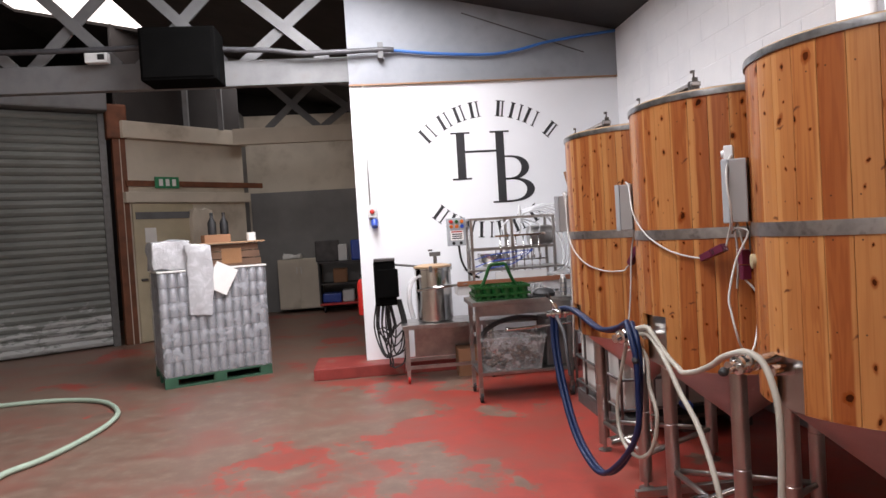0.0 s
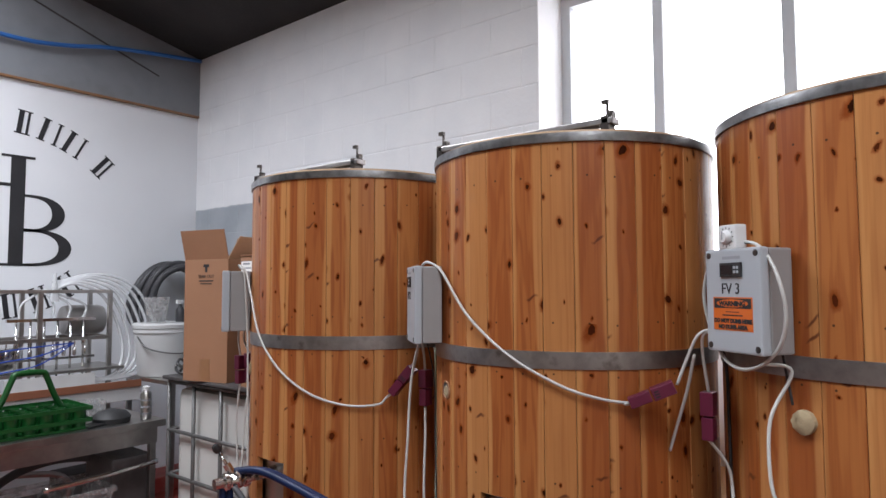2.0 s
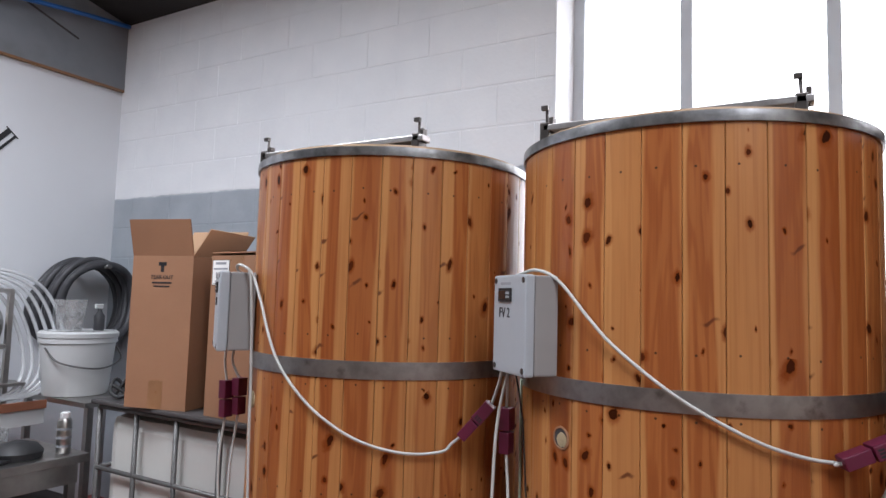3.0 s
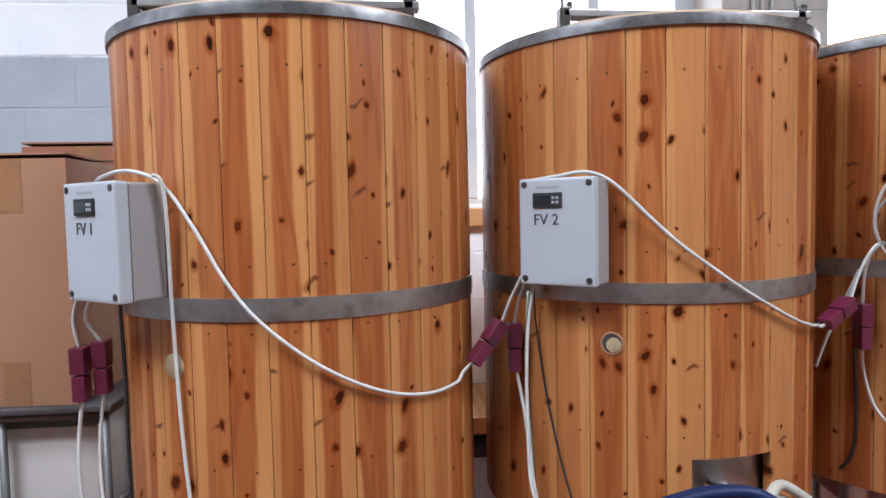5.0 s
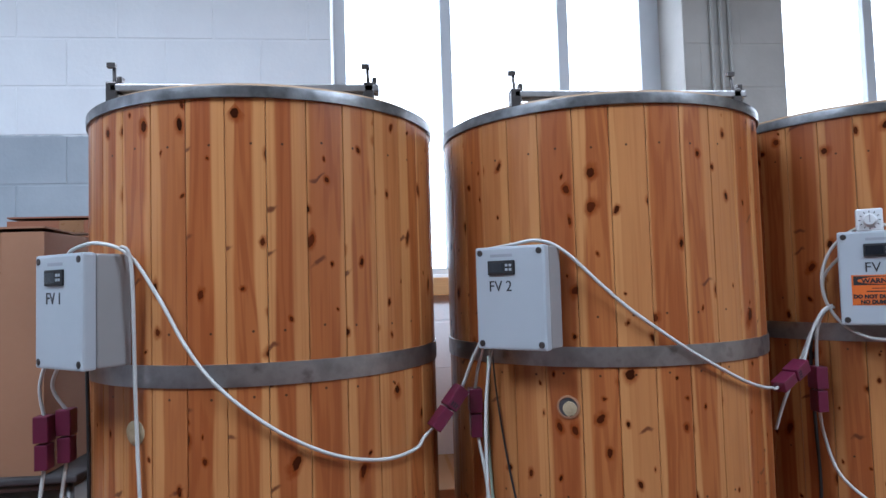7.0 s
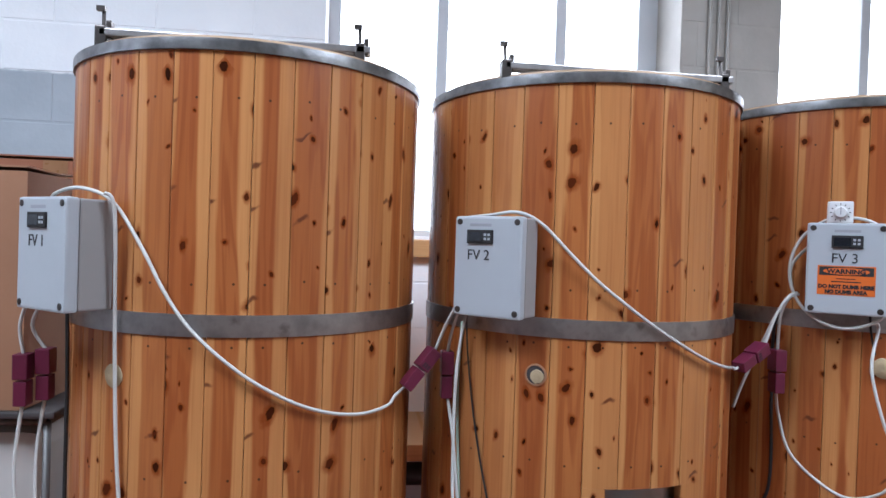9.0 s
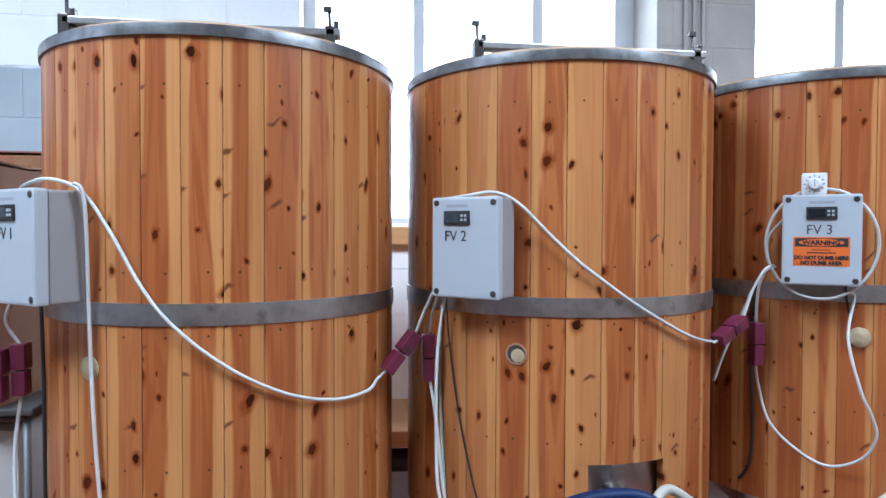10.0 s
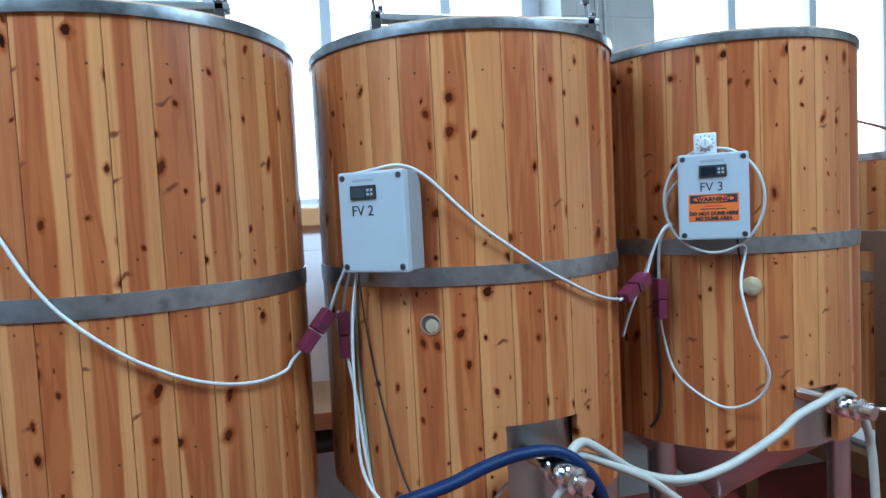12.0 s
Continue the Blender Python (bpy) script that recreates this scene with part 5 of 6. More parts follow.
pn = thing("machine_console", "grey machine console with coloured push buttons and label", "console", pose(-0.19, 6.40, 1.42))
part("panel_box", bm_box(-0.1, 0.1, 0.0, 0.1, 0.0, 0.30, 0.008), GREYBOX, pn)
part("stand", bm_rod((0.13, 0.05, -0.42), (0.13, 0.05, 0.2), 0.012, 8), STEEL, pn)
for k, mt in enumerate((RED, GREEN, ORANGE)):
    for r_ in range(2):
        part("push_button", bm_lathe([(0.02, 0), (0.02, 0.012), (0.016, 0.018)], 12, aim((-0.058 + 0.058 * k, 0, 0.26 - r_ * 0.052), (-0.058 + 0.058 * k, -0.1, 0.26 - r_ * 0.052))), (mt, (ORANGE, ORANGE, BLUEP)[k])[r_], pn)
lb = part("notice", bm_box(-0.07, 0.07, -0.002, -0.0005, 0.06, 0.165), PAPER, pn)
part("notice_bar", bm_box(-0.06, 0.06, -0.003, -0.002, 0.145, 0.158), RED, lb)
for k in range(3):
    part("notice_bar", bm_box(-0.055, 0.055, -0.003, -0.002, 0.075 + 0.022 * k, 0.087 + 0.022 * k), INK, lb)
for k in range(2):
    part("rotary_switch", bm_lathe([(0.018, 0), (0.015, 0.02)], 12, aim((-0.04 + 0.08 * k, 0, 0.03), (-0.04 + 0.08 * k, -0.1, 0.03))), BLACK, pn)
cable("black cables below the control panel", [(-0.17, 6.45, 1.42), (-0.15, 6.44, 1.25), (-0.08, 6.43, 1.12), (0.03, 6.42, 1.06)], 0.012, RUBBER, group="")

# ---- trolley in front of the bench ----
tr = thing("steel_trolley", "stainless steel trolley with lower shelf on casters", "trolley")
part("tray_top", bm_box(-0.24, 0.72, 5.26, 5.80, 0.885, 0.925, 0.004), TROLLEY_STEEL, tr)
part("apron", bm_box(-0.2, 0.68, 5.285, 5.295, 0.79, 0.885), TROLLEY_STEEL, tr)
part("lower_shelf", bm_box(-0.2, 0.68, 5.29, 5.77, 0.245, 0.275, 0.004), TROLLEY_STEEL, tr)
for x in (-0.19, 0.66):
    for y in (5.31, 5.74):
        part("leg", bm_box(x - 0.018, x + 0.018, y - 0.018, y + 0.018, 0.13, 0.885, 0.003), TROLLEY_STEEL, tr)
        caster(tr, x, y, RUBBER, 0.055)
part("handle_rail", bm_tube([(0.05, 5.24, 0.66), (0.3, 5.23, 0.67), (0.66, 5.24, 0.69)], 0.014, 10), CHROME, tr)

tl = thing("pipe_bundle", "bundle of dull steel pipes and dark hose on the trolley shelf", "pipes", pose(0.24, 5.68, 0.277))
for k in range(5):
    part("pipe", bm_rod((-0.38, 0.03 * (k % 3) - 0.03, 0.024 + 0.042 * (k // 3)), (0.4, 0.03 * (k % 3) - 0.02, 0.024 + 0.042 * (k // 3)), 0.02, 10), CLAMP, tl)
part("dark_hose", bm_tube([(0.38, -0.02, 0.1), (0.3, -0.05, 0.36), (0.1, 0.02, 0.42), (-0.15, 0.0, 0.40), (-0.33, -0.04, 0.3), (-0.36, -0.02, 0.1)], 0.025, 10), HOSE_DARK, tl)

# filler that darkens the shelf end, no such box is seen
solo("dark_crate", bm_box(-0.12, 0.12, -0.18, 0.18, 0.0, 0.44, 0.015), DARK_BOX, "dark box added to darken the trolley shelf", "crate", pose(0.57, 5.53, 0.277))
tub = thing("storage_tub", "clear plastic storage tub full of small parts", "tub", pose(0.13, 5.47, 0.277))
tb = bmesh.new()
for s0, s1 in ((0.25, 0.30), ):
    lo = [tb.verts.new((sx * 0.25, sy * 0.17, 0.0)) for sx, sy in ((-1, -1), (1, -1), (1, 1), (-1, 1))]
    hi = [tb.verts.new((sx * 0.295, sy * 0.20, 0.30)) for sx, sy in ((-1, -1), (1, -1), (1, 1), (-1, 1))]
    tb.faces.new(lo)
    for k in range(4):
        tb.faces.new((lo[k], lo[(k + 1) % 4], hi[(k + 1) % 4], hi[k]))
part("tub_wall", tb, CLEAR_TUB, tub)
rim = bm_box(-0.31, 0.31, -0.215, -0.195, 0.29, 0.315)
bm_box(-0.31, 0.31, 0.195, 0.215, 0.29, 0.315, bm=rim)
bm_box(-0.31, -0.29, -0.195, 0.195, 0.29, 0.315, bm=rim)
bm_box(0.29, 0.31, -0.195, 0.195, 0.29, 0.315, bm=rim)
part("tub_rim", rim, CLEAR_TUB, tub)
bits = bmesh.new()
for k in range(60):
    p = (rng.uniform(-0.22, 0.22), rng.uniform(-0.14, 0.14), rng.uniform(0.02, 0.2))
    q = Vector(p) + Vector((rng.uniform(-0.06, 0.06), rng.uniform(-0.04, 0.04), rng.uniform(-0.015, 0.03)))
    bm_rod(p, q, rng.uniform(0.008, 0.02), 7, bits)
tagged(part("fittings", bits, FITTINGS, tub, "jumbled brass and dark fittings"), kind="stuff")

cr = thing("bottle_crate", "green plastic bottle carrier with a tall handle", "crate", pose(0.06, 5.5, 0.927))
part("base", bm_box(-0.25, 0.25, -0.17, 0.17, 0.0, 0.012), GREEN, cr)
for z in (0.04, 0.105):
    rr = bm_box(-0.26, 0.26, -0.18, -0.172, z, z + 0.022)
    bm_box(-0.26, 0.26, 0.172, 0.18, z, z + 0.022, bm=rr)
    bm_box(-0.26, -0.252, -0.172, 0.172, z, z + 0.022, bm=rr)
    bm_box(0.252, 0.26, -0.172, 0.172, z, z + 0.022, bm=rr)
    part("rim", rr, GREEN, cr)
for ix in range(6):
    for iy in range(4):
        part("cup", bm_lathe([(0.034, 0.012), (0.036, 0.1), (0.039, 0.115)], 12, pose(-0.21 + ix * 0.084, -0.128 + iy * 0.085, 0), cap=False), GREEN, cr)
part("handle", bm_tube([(-0.17, 0, 0.1), (-0.12, 0, 0.20), (-0.085, 0, 0.29), (-0.06, 0, 0.318), (0.06, 0, 0.318), (0.085, 0, 0.29), (0.12, 0, 0.20), (0.17, 0, 0.1)], 0.016, 10, 4), GREEN, cr)
cap_b = bm_lathe([(0.1, 0), (0.105, 0.03), (0.08, 0.06), (0.03, 0.075)], 20)
bm_box(-0.2, -0.05, -0.05, 0.05, 0.0, 0.012, 0.004, cap_b)
solo("black_cap", cap_b, RUBBER, "crumpled black cloth cap on the trolley", "cap", pose(0.47, 5.42, 0.926, 0, 0, 20))
sc = thing("spray_can", "silver aerosol can standing on the trolley", "can", pose(0.64, 5.35, 0.926))
part("can_body", bm_lathe([(0.03, 0), (0.032, 0.004), (0.032, 0.15), (0.024, 0.165)], 20), STEEL, sc)
part("nozzle_cap", bm_lathe([(0.022, 0.166), (0.022, 0.19), (0.01, 0.195)], 14), WHITEPL, sc)
for k in range(3):
    part("print_band", bm_lathe([(0.0325, 0.03 + k * 0.04), (0.0325, 0.04 + k * 0.04)], 20, cap=False), FADED, sc)
for k in range(6):
    x = 0.30 + 0.055 * (k % 3)
    gl = bm_lathe([(0.026, 0), (0.03, 0.004), (0.033, 0.10), (0.031, 0.10), (0.028, 0.008)], 14, cap=False)
    solo("glass_tumbler", gl, CLEAR_TUB, "clear glass tumbler beside the bottle carrier", "glass", pose(0.37 + 0.07 * (k % 3) - 0.02, 5.62 + 0.075 * (k // 3), 0.926), "tumblers on the trolley")

# ---- bulk tank behind the first vessel, cartons on it ----
IX0, IX1, IY0, IY1 = 0.64, 1.64, 4.02, 5.08
ibc = thing("bulk_container", "white bulk liquid container in a galvanised tube cage", "bulk tank")
part("inner_tank", bm_box(IX0 + 0.03, IX1 - 0.03, IY0 + 0.03, IY1 - 0.03, 0.16, 1.145, 0.06), TANK_WHITE, ibc)
for x in (IX0, IX1):
    for k in range(5):
        y = IY0 + (IY1 - IY0) * k / 4
        part("upright", bm_rod((x, y, 0.13), (x, y, 1.175), 0.011, 8), GALV, ibc)
    for z in (0.2, 0.42, 0.65, 0.9, 1.175):
        part("cage_rail", bm_rod((x, IY0, z), (x, IY1, z), 0.011, 8), GALV, ibc)
for y in (IY0, IY1):
    for k in range(1, 4):
        x = IX0 + (IX1 - IX0) * k / 4
        part("upright", bm_rod((x, y, 0.13), (x, y, 1.175), 0.011, 8), GALV, ibc)
    for z in (0.2, 0.42, 0.65, 0.9, 1.175):
        part("cage_rail", bm_rod((IX0, y, z), (IX1, y, z), 0.011, 8), GALV, ibc)
for x in (IX0, (IX0 + IX1) / 2 - 0.05, IX1 - 0.1):
    part("skid", bm_box(x, x + 0.1, IY0, IY1, 0.0, 0.1, 0.006), GALV, ibc)
part("pallet_deck", bm_box(IX0, IX1, IY0, IY1, 0.1, 0.13, 0.004), GALV, ibc)
part("drain_valve", bm_lathe([(0.03, 0), (0.035, 0.02), (0.035, 0.1), (0.02, 0.12)], 14, aim((1.1, IY0 - 0.0, 0.22), (1.1, IY0 - 0.2, 0.22))), BLUEP, ibc)
solo("cover_board", bm_box(IX0 - 0.03, IX1 + 0.02, IY0 - 0.03, IY1 + 0.03, 1.188, 1.208, 0.006), DARK_BOX, "dark board laid over the bulk tank", "board")


CARD_RED = plain("red_brown_cardboard", (0.24, 0.085, 0.04), 0.75, vary=0.08, scale=3, fine=90, relief=0.06)


def carton(label, m, w, d, h, open_flap=False, tone=CARD):
    """Corrugated carton standing at its base centre: local -y is its front."""
    c = thing("cardboard_box", label, "box", m, "tall cartons on the bulk tank")
    part("front_panel", bm_box(-w / 2, w / 2, -d / 2, -d / 2 + 0.005, 0, h), tone, c)
    part("back_panel", bm_box(-w / 2, w / 2, d / 2 - 0.005, d / 2, 0, h), tone, c)
    part("side_panel", bm_box(-w / 2, -w / 2 + 0.005, -d / 2 + 0.005, d / 2 - 0.005, 0, h), tone, c)
    part("side_panel", bm_box(w / 2 - 0.005, w / 2, -d / 2 + 0.005, d / 2 - 0.005, 0, h), tone, c)
    part("base_panel", bm_box(-w / 2 + 0.005, w / 2 - 0.005, -d / 2 + 0.005, d / 2 - 0.005, 0.0, 0.006), tone, c)
    part("tape", bm_box(-0.035, 0.035, -d / 2 - 0.0012, -d / 2, 0.0, 0.12), TAPE, c, "brown packing tape")
    if open_flap:
        part("flap", bm_box(-w / 2, w / 2, 0, 0.005, 0, 0.16), tone, c, m=pose(0, -d / 2, h, 14, 0, 0))
        part("flap", bm_box(-w / 2, w / 2, -0.005, 0, 0, 0.16), CARD_IN, c, m=pose(0, d / 2, h, -25, 0, 0))
        part("flap", bm_box(-0.005, 0, -d / 2, d / 2, 0, 0.14), CARD_IN, c, m=pose(w / 2, 0, h, 0, 35, 0))
    else:
        part("flap", bm_box(-w / 2, w / 2, -d / 2, 0.0, 0, 0.005), tone, c, m=pose(0, 0, h + 0.004, -2, 0, 0))
        part("flap", bm_box(-w / 2, w / 2, 0.004, d / 2, 0.0, 0.005), tone, c, m=pose(0, 0, h + 0.006, 3, 0, 0))
        part("tape", bm_box(-0.04, 0.04, -d / 2 - 0.0012, -d / 2, h - 0.14, h), TAPE, c, "brown packing tape")
    return c


cb = carton("tall open cardboard carton with its flaps up", pose(0.775, 4.705, 1.209, 0, 0, -76), 0.31, 0.34, 0.655, True)
lettering("printed_words", "TEAR OUT", 0.024, INK, cb, pose(0, -0.1712, 0.555, 90, 0, 0), "CENTER")
part("printed_bar", bm_box(-0.05, 0.05, -0.1712, -0.1702, 0.535, 0.542), INK, cb)
part("printed_bar", bm_box(-0.04, 0.04, -0.1712, -0.1702, 0.52, 0.526), INK, cb)
pin = bmesh.new()
bm_box(-0.008, 0.008, -0.1712, -0.1702, 0.585, 0.625, bm=pin)
bm_box(-0.02, 0.02, -0.1712, -0.1702, 0.612, 0.628, bm=pin)
part("printed_mark", pin, INK, cb)
ca = carton("tall closed cardboard carton with white printed label", pose(0.80, 4.225, 1.209, 0, 0, -93), 0.31, 0.34, 0.655)
lab = part("label", bm_box(-0.145, -0.045, -0.1716, -0.1702, 0.535, 0.635), PAPER, ca, "white printed carton label")
part("printed_bar", bm_box(-0.128, -0.062, -0.1722, -0.1716, 0.618, 0.628), FADED, lab)
part("printed_bar", bm_box(-0.138, -0.052, -0.1722, -0.1716, 0.597, 0.604), FADED, lab)
lettering("label_word", "BLACK", 0.0165, LABEL_INK, lab, pose(-0.095, -0.1722, 0.575, 90, 0, 0), "CENTER", 1.1)
lettering("label_word", "LOT #", 0.014, LABEL_INK, lab, pose(-0.095, -0.1722, 0.559, 90, 0, 0), "CENTER")
lettering("label_word", "1808073088", 0.0135, LABEL_INK, lab, pose(-0.095, -0.1722, 0.544, 90, 0, 0), "CENTER")
part("printed_bar", bm_box(-0.138, -0.075, -0.1722, -0.1716, 0.5385, 0.5415), FADED, lab)
for z in (0.5335, 0.6355):
    part("label_border", bm_box(-0.1465, -0.0435, -0.1714, -0.1702, z - 0.0015, z + 0.0015), INK, lab, "thin black label edge")
for x in (-0.1465, -0.0435):
    part("label_border", bm_box(x - 0.0015, x + 0.0015, -0.1712, -0.1702, 0.5355, 0.634), INK, lab, "thin black label edge")
cc = carton("reddish brown cardboard carton behind another", pose(1.25, 4.22, 1.209, 0, 0, -90), 0.42, 0.3, 0.735, tone=CARD_RED)
cable("black cable heap on the board", [(0.66, 5.02, 1.218), (0.7, 5.0, 1.288), (0.72, 4.96, 1.328), (0.70, 4.93, 1.268), (0.66, 4.97, 1.223), (0.65, 5.03, 1.248), (0.69, 5.05, 1.298), (0.73, 5.0, 1.228), (0.68, 4.95, 1.238), (0.64, 5.0, 1.278)], 0.008, RUBBER, group="")

# bucket on a steel stand, hose coil in the corner
stn = thing("steel_stand", "plain stainless steel stand under the bucket", "stand")
part("stand_top", bm_box(1.045, 1.62, 5.85, 6.55, 1.03, 1.06, 0.004), STEEL, stn)
for x in (1.09, 1.59):
    for y in (5.88, 6.52):
        part("leg", bm_box(x - 0.018, x + 0.018, y - 0.018, y + 0.018, 0, 1.03), STEEL, stn)
bk = thing("plastic_bucket", "white lidded plastic bucket on a steel stand", "bucket", pose(1.22, 6.24, 1.062) @ Matrix.Diagonal((1.22, 1.1, 1.05, 1.0)))
part("bucket_body", bm_lathe([(0.15, 0), (0.155, 0.01), (0.178, 0.30), (0.186, 0.305), (0.186, 0.33), (0.178, 0.335)], 36), WHITEPL, bk)
part("lid", bm_lathe([(0.19, 0.336), (0.192, 0.36), (0.18, 0.372), (0.16, 0.368)], 36), WHITEPL, bk)
part("bail", bm_tube([(-0.185, -0.03, 0.28), (-0.16, -0.13, 0.2), (0, -0.2, 0.16), (0.16, -0.13, 0.2), (0.185, -0.03, 0.28)], 0.005, 6), GALV, bk)
solo("plastic_jug", bm_lathe([(0.07, 0), (0.092, 0.19), (0.089, 0.19), (0.067, 0.004)], 20, cap=False), CLEAR_TUB, "clear plastic measuring jug on the bucket lid", "jug", pose(1.13, 6.20, 1.455))
sb = thing("spray_bottle", "clear spray bottle with white head on the bucket", "bottle", pose(1.30, 6.17, 1.455))
part("bottle", bm_lathe([(0.03, 0), (0.032, 0.01), (0.032, 0.09), (0.014, 0.12), (0.014, 0.135)], 16), HOSE_DARK, sb)
part("trigger_head", bm_box(-0.03, 0.018, -0.012, 0.012, 0.136, 0.165, 0.004), WHITEPL, sb)
for k in range(7):
    rad = (0.33, 0.31, 0.325, 0.285, 0.30, 0.26, 0.275)[k]
    ring = [(1.63 + rad * math.cos(a + 0.4 * k) + 0.012 * math.sin(3 * a + k), 6.99 - 0.05 * k + 0.03 * math.sin(2 * a + k), 1.595 + (0.33 - rad) * 0.6 + rad * math.sin(a + 0.4 * k) + 0.012 * math.sin(2 * a + 2 * k)) for a in [2 * math.pi * j / 12 for j in range(12)]]
    solo("coiled_hose", bm_tube(ring, 0.027, 10, 4, closed=True), HOSE_DARK, "black rubber hose hung in coils in the corner", "hose", group="coils of dark hose")
solo("hose_hook", bm_rod((1.63, 7.1, 1.86), (1.63, 6.6, 1.88), 0.016, 10), GALV, "steel peg carrying the hose coils", "hook")

# ---- pallet of cans ----
pal = thing("can_pallet", "green pallet under shrink-wrapped cans", "pallet", pose(-3.5, 7.0, 0, 0, 0, 23.2))
for y in (0.0, 0.45, 0.9):
    part("runner", bm_box(0, 1.2, y, y + 0.1, 0.0, 0.022), PALLET_GREEN, pal)
    for x in (0.0, 0.53, 1.06):
        part("pallet_block", bm_box(x, x + 0.14, y, y + 0.1, 0.022, 0.1), PALLET_GREEN, pal)
for k in range(7):
    part("deck_board", bm_box(0, 1.2, k * 0.15, k * 0.15 + 0.1, 0.1, 0.122), PALLET_GREEN, pal)
stack = thing("can_stack", "shrink-wrapped layers of bare aluminium cans on a pallet", "can stack", pose(-3.5, 7.0, 0, 0, 0, 23.2))
can_me = mesh_of("can", bm_lathe([(0.040, 0.0), (0.046, 0.008), (0.046, 0.142), (0.038, 0.158), (0.038, 0.164)], 12), CAN)
for z in range(7):
    z0 = 0.125 + z * 0.168
    part("layer_sheet", bm_box(0.02, 1.18, 0.02, 0.98, z0 - 0.003, z0), DARK_BOX, stack)
    for k in range(12):
        share("can", can_me, stack, pose(0.055 + k * 0.099, 0.052, z0))
    for k in range(1, 10):
        share("can", can_me, stack, pose(0.055, 0.052 + k * 0.099, z0))
        share("can", can_me, stack, pose(1.144, 0.052 + k * 0.099, z0))
part("core", bm_box(0.11, 1.09, 0.11, 0.99, 0.125, 1.30), PAPER, stack)
wrap = bm_box(-0.004, 1.204, -0.004, 1.004, 0.11, 1.305, 0.02)
bmesh.ops.subdivide_edges(wrap, edges=wrap.edges[:], cuts=6, use_grid_fill=True)
for v in wrap.verts:
    v.co += 0.008 * Vector((noise.noise(v.co * 9), noise.noise(v.co * 9 + Vector((5, 5, 5))), 0.4 * noise.noise(v.co * 7)))
part("film", wrap, FILM, stack, "clear stretch film")
part("top_sheet", bm_box(-0.01, 1.21, -0.01, 1.01, 1.306, 1.325, 0.004), PAPER, stack, "white top sheet")


def crumple(x0, x1, y0, y1, z0, z1, seed, amp=0.03):
    b = bm_box(x0, x1, y0, y1, z0, z1, 0.02)
    bmesh.ops.subdivide_edges(b, edges=b.edges[:], cuts=5, use_grid_fill=True)
    for v in b.verts:
        q = v.co * 8 + Vector((seed, seed * 2, 0))
        v.co += amp * Vector((noise.noise(q), noise.noise(q + Vector((9, 0, 0))), noise.noise(q + Vector((0, 9, 0)))))
    for f in b.faces:
        f.smooth = True
    return b


PM = pose(-3.5, 7.0, 0, 0, 0, 23.2)
solo("polythene_wrap", crumple(-0.03, 0.36, 0.02, 0.8, 1.33, 1.66, 3.0), POLYTHENE, "crumpled white polythene heaped on the can stack", "polythene", PM)
solo("polythene_sheet", crumple(0.30, 0.58, -0.05, 0.02, 0.80, 1.60, 7.0, 0.045), POLYTHENE, "white crumpled polythene hanging over the cans", "polythene", PM)
solo("paper_notice", bm_box(-0.13, 0.13, -0.002, 0, -0.16, 0.16), PAPER, "white paper sheet stuck on the can stack", "paper", PM @ pose(0.68, -0.04, 1.2, 0, 28, 0))
# brown cardboard with the shade on the trays put into its colour
TRAY = plain("shaded_brown_cardboard", (0.12, 0.062, 0.036), 0.75, vary=0.2, scale=5, fine=90)
tr2 = thing("cardboard_tray", "flattened cardboard trays stacked on the cans", "cardboard", PM)
for k in range(3):
    part("tray", bm_box(0.42 + 0.02 * k, 1.18 - 0.015 * k, 0.1, 0.85, 1.33 + k * 0.09, 1.41 + k * 0.09, 0.004), TRAY, tr2)
part("top_board", bm_box(0.38, 1.22, 0.04, 0.9, 1.60, 1.615, 0.002), CARD_IN, tr2)
part("brown_label", bm_box(0.72, 0.95, 0.094, 0.099, 1.36, 1.54), TAPE, tr2)
solo("small_carton", bm_box(0.55, 0.85, 0.15, 0.4, 1.616, 1.71, 0.004), CARD, "small brown carton on the trays", "box", PM)
for k in range(2):
    solo("dark_bottle", bm_lathe([(0.05, 0), (0.05, 0.14), (0.02, 0.2), (0.02, 0.26)], 16), BLACK, "dark glass bottle on the cardboard trays", "bottle", PM @ pose(0.66 + 0.14 * k, 0.25, 1.712), "dark bottles")
solo("roll", bm_lathe([(0.055, 0), (0.055, 0.1)], 18), PAPER, "white tape roll on the cardboard trays", "roll", PM @ pose(1.1, 0.2, 1.616))

# ---- cream wall beside the shutter: beam, batten, exit sign, door; the back store ----
WB = pose(-5.3, 10.95, 0, 0, 0, 45)
solo("wall_beam", bm_box(0.0, 2.4, -0.30, -0.155, 3.46, 3.74, 0.01), CREAM_WALL, "grimy white beam along the cream wall", "beam", WB)
solo("batten", bm_box(0.05, 2.75, -0.20, -0.152, 2.66, 2.76, 0.006), RUST, "rust-red batten along the cream wall", "batten", WB)
solo("lintel", bm_box(0.0, 2.4, -0.26, -0.152, 2.38, 2.56, 0.01), CREAM_WALL, "pale ledge above the door", "ledge", WB)
ex = thing("exit_sign", "green and white emergency exit sign", "sign", WB @ pose(0.75, -0.225, 2.73))
part("sign_plate", bm_box(-0.22, 0.22, 0, 0.02, -0.1, 0.1, 0.004), plain("sign_green", (0.02, 0.22, 0.1), 0.4), ex)
for k in range(3):
    part("pictogram", bm_box(-0.15 + k * 0.12, -0.08 + k * 0.12, -0.003, -0.0005, -0.06, 0.06), PAPER, ex)
dr = thing("door_1", "cream painted ledged door in the side wall", "door", WB, kind="structure")
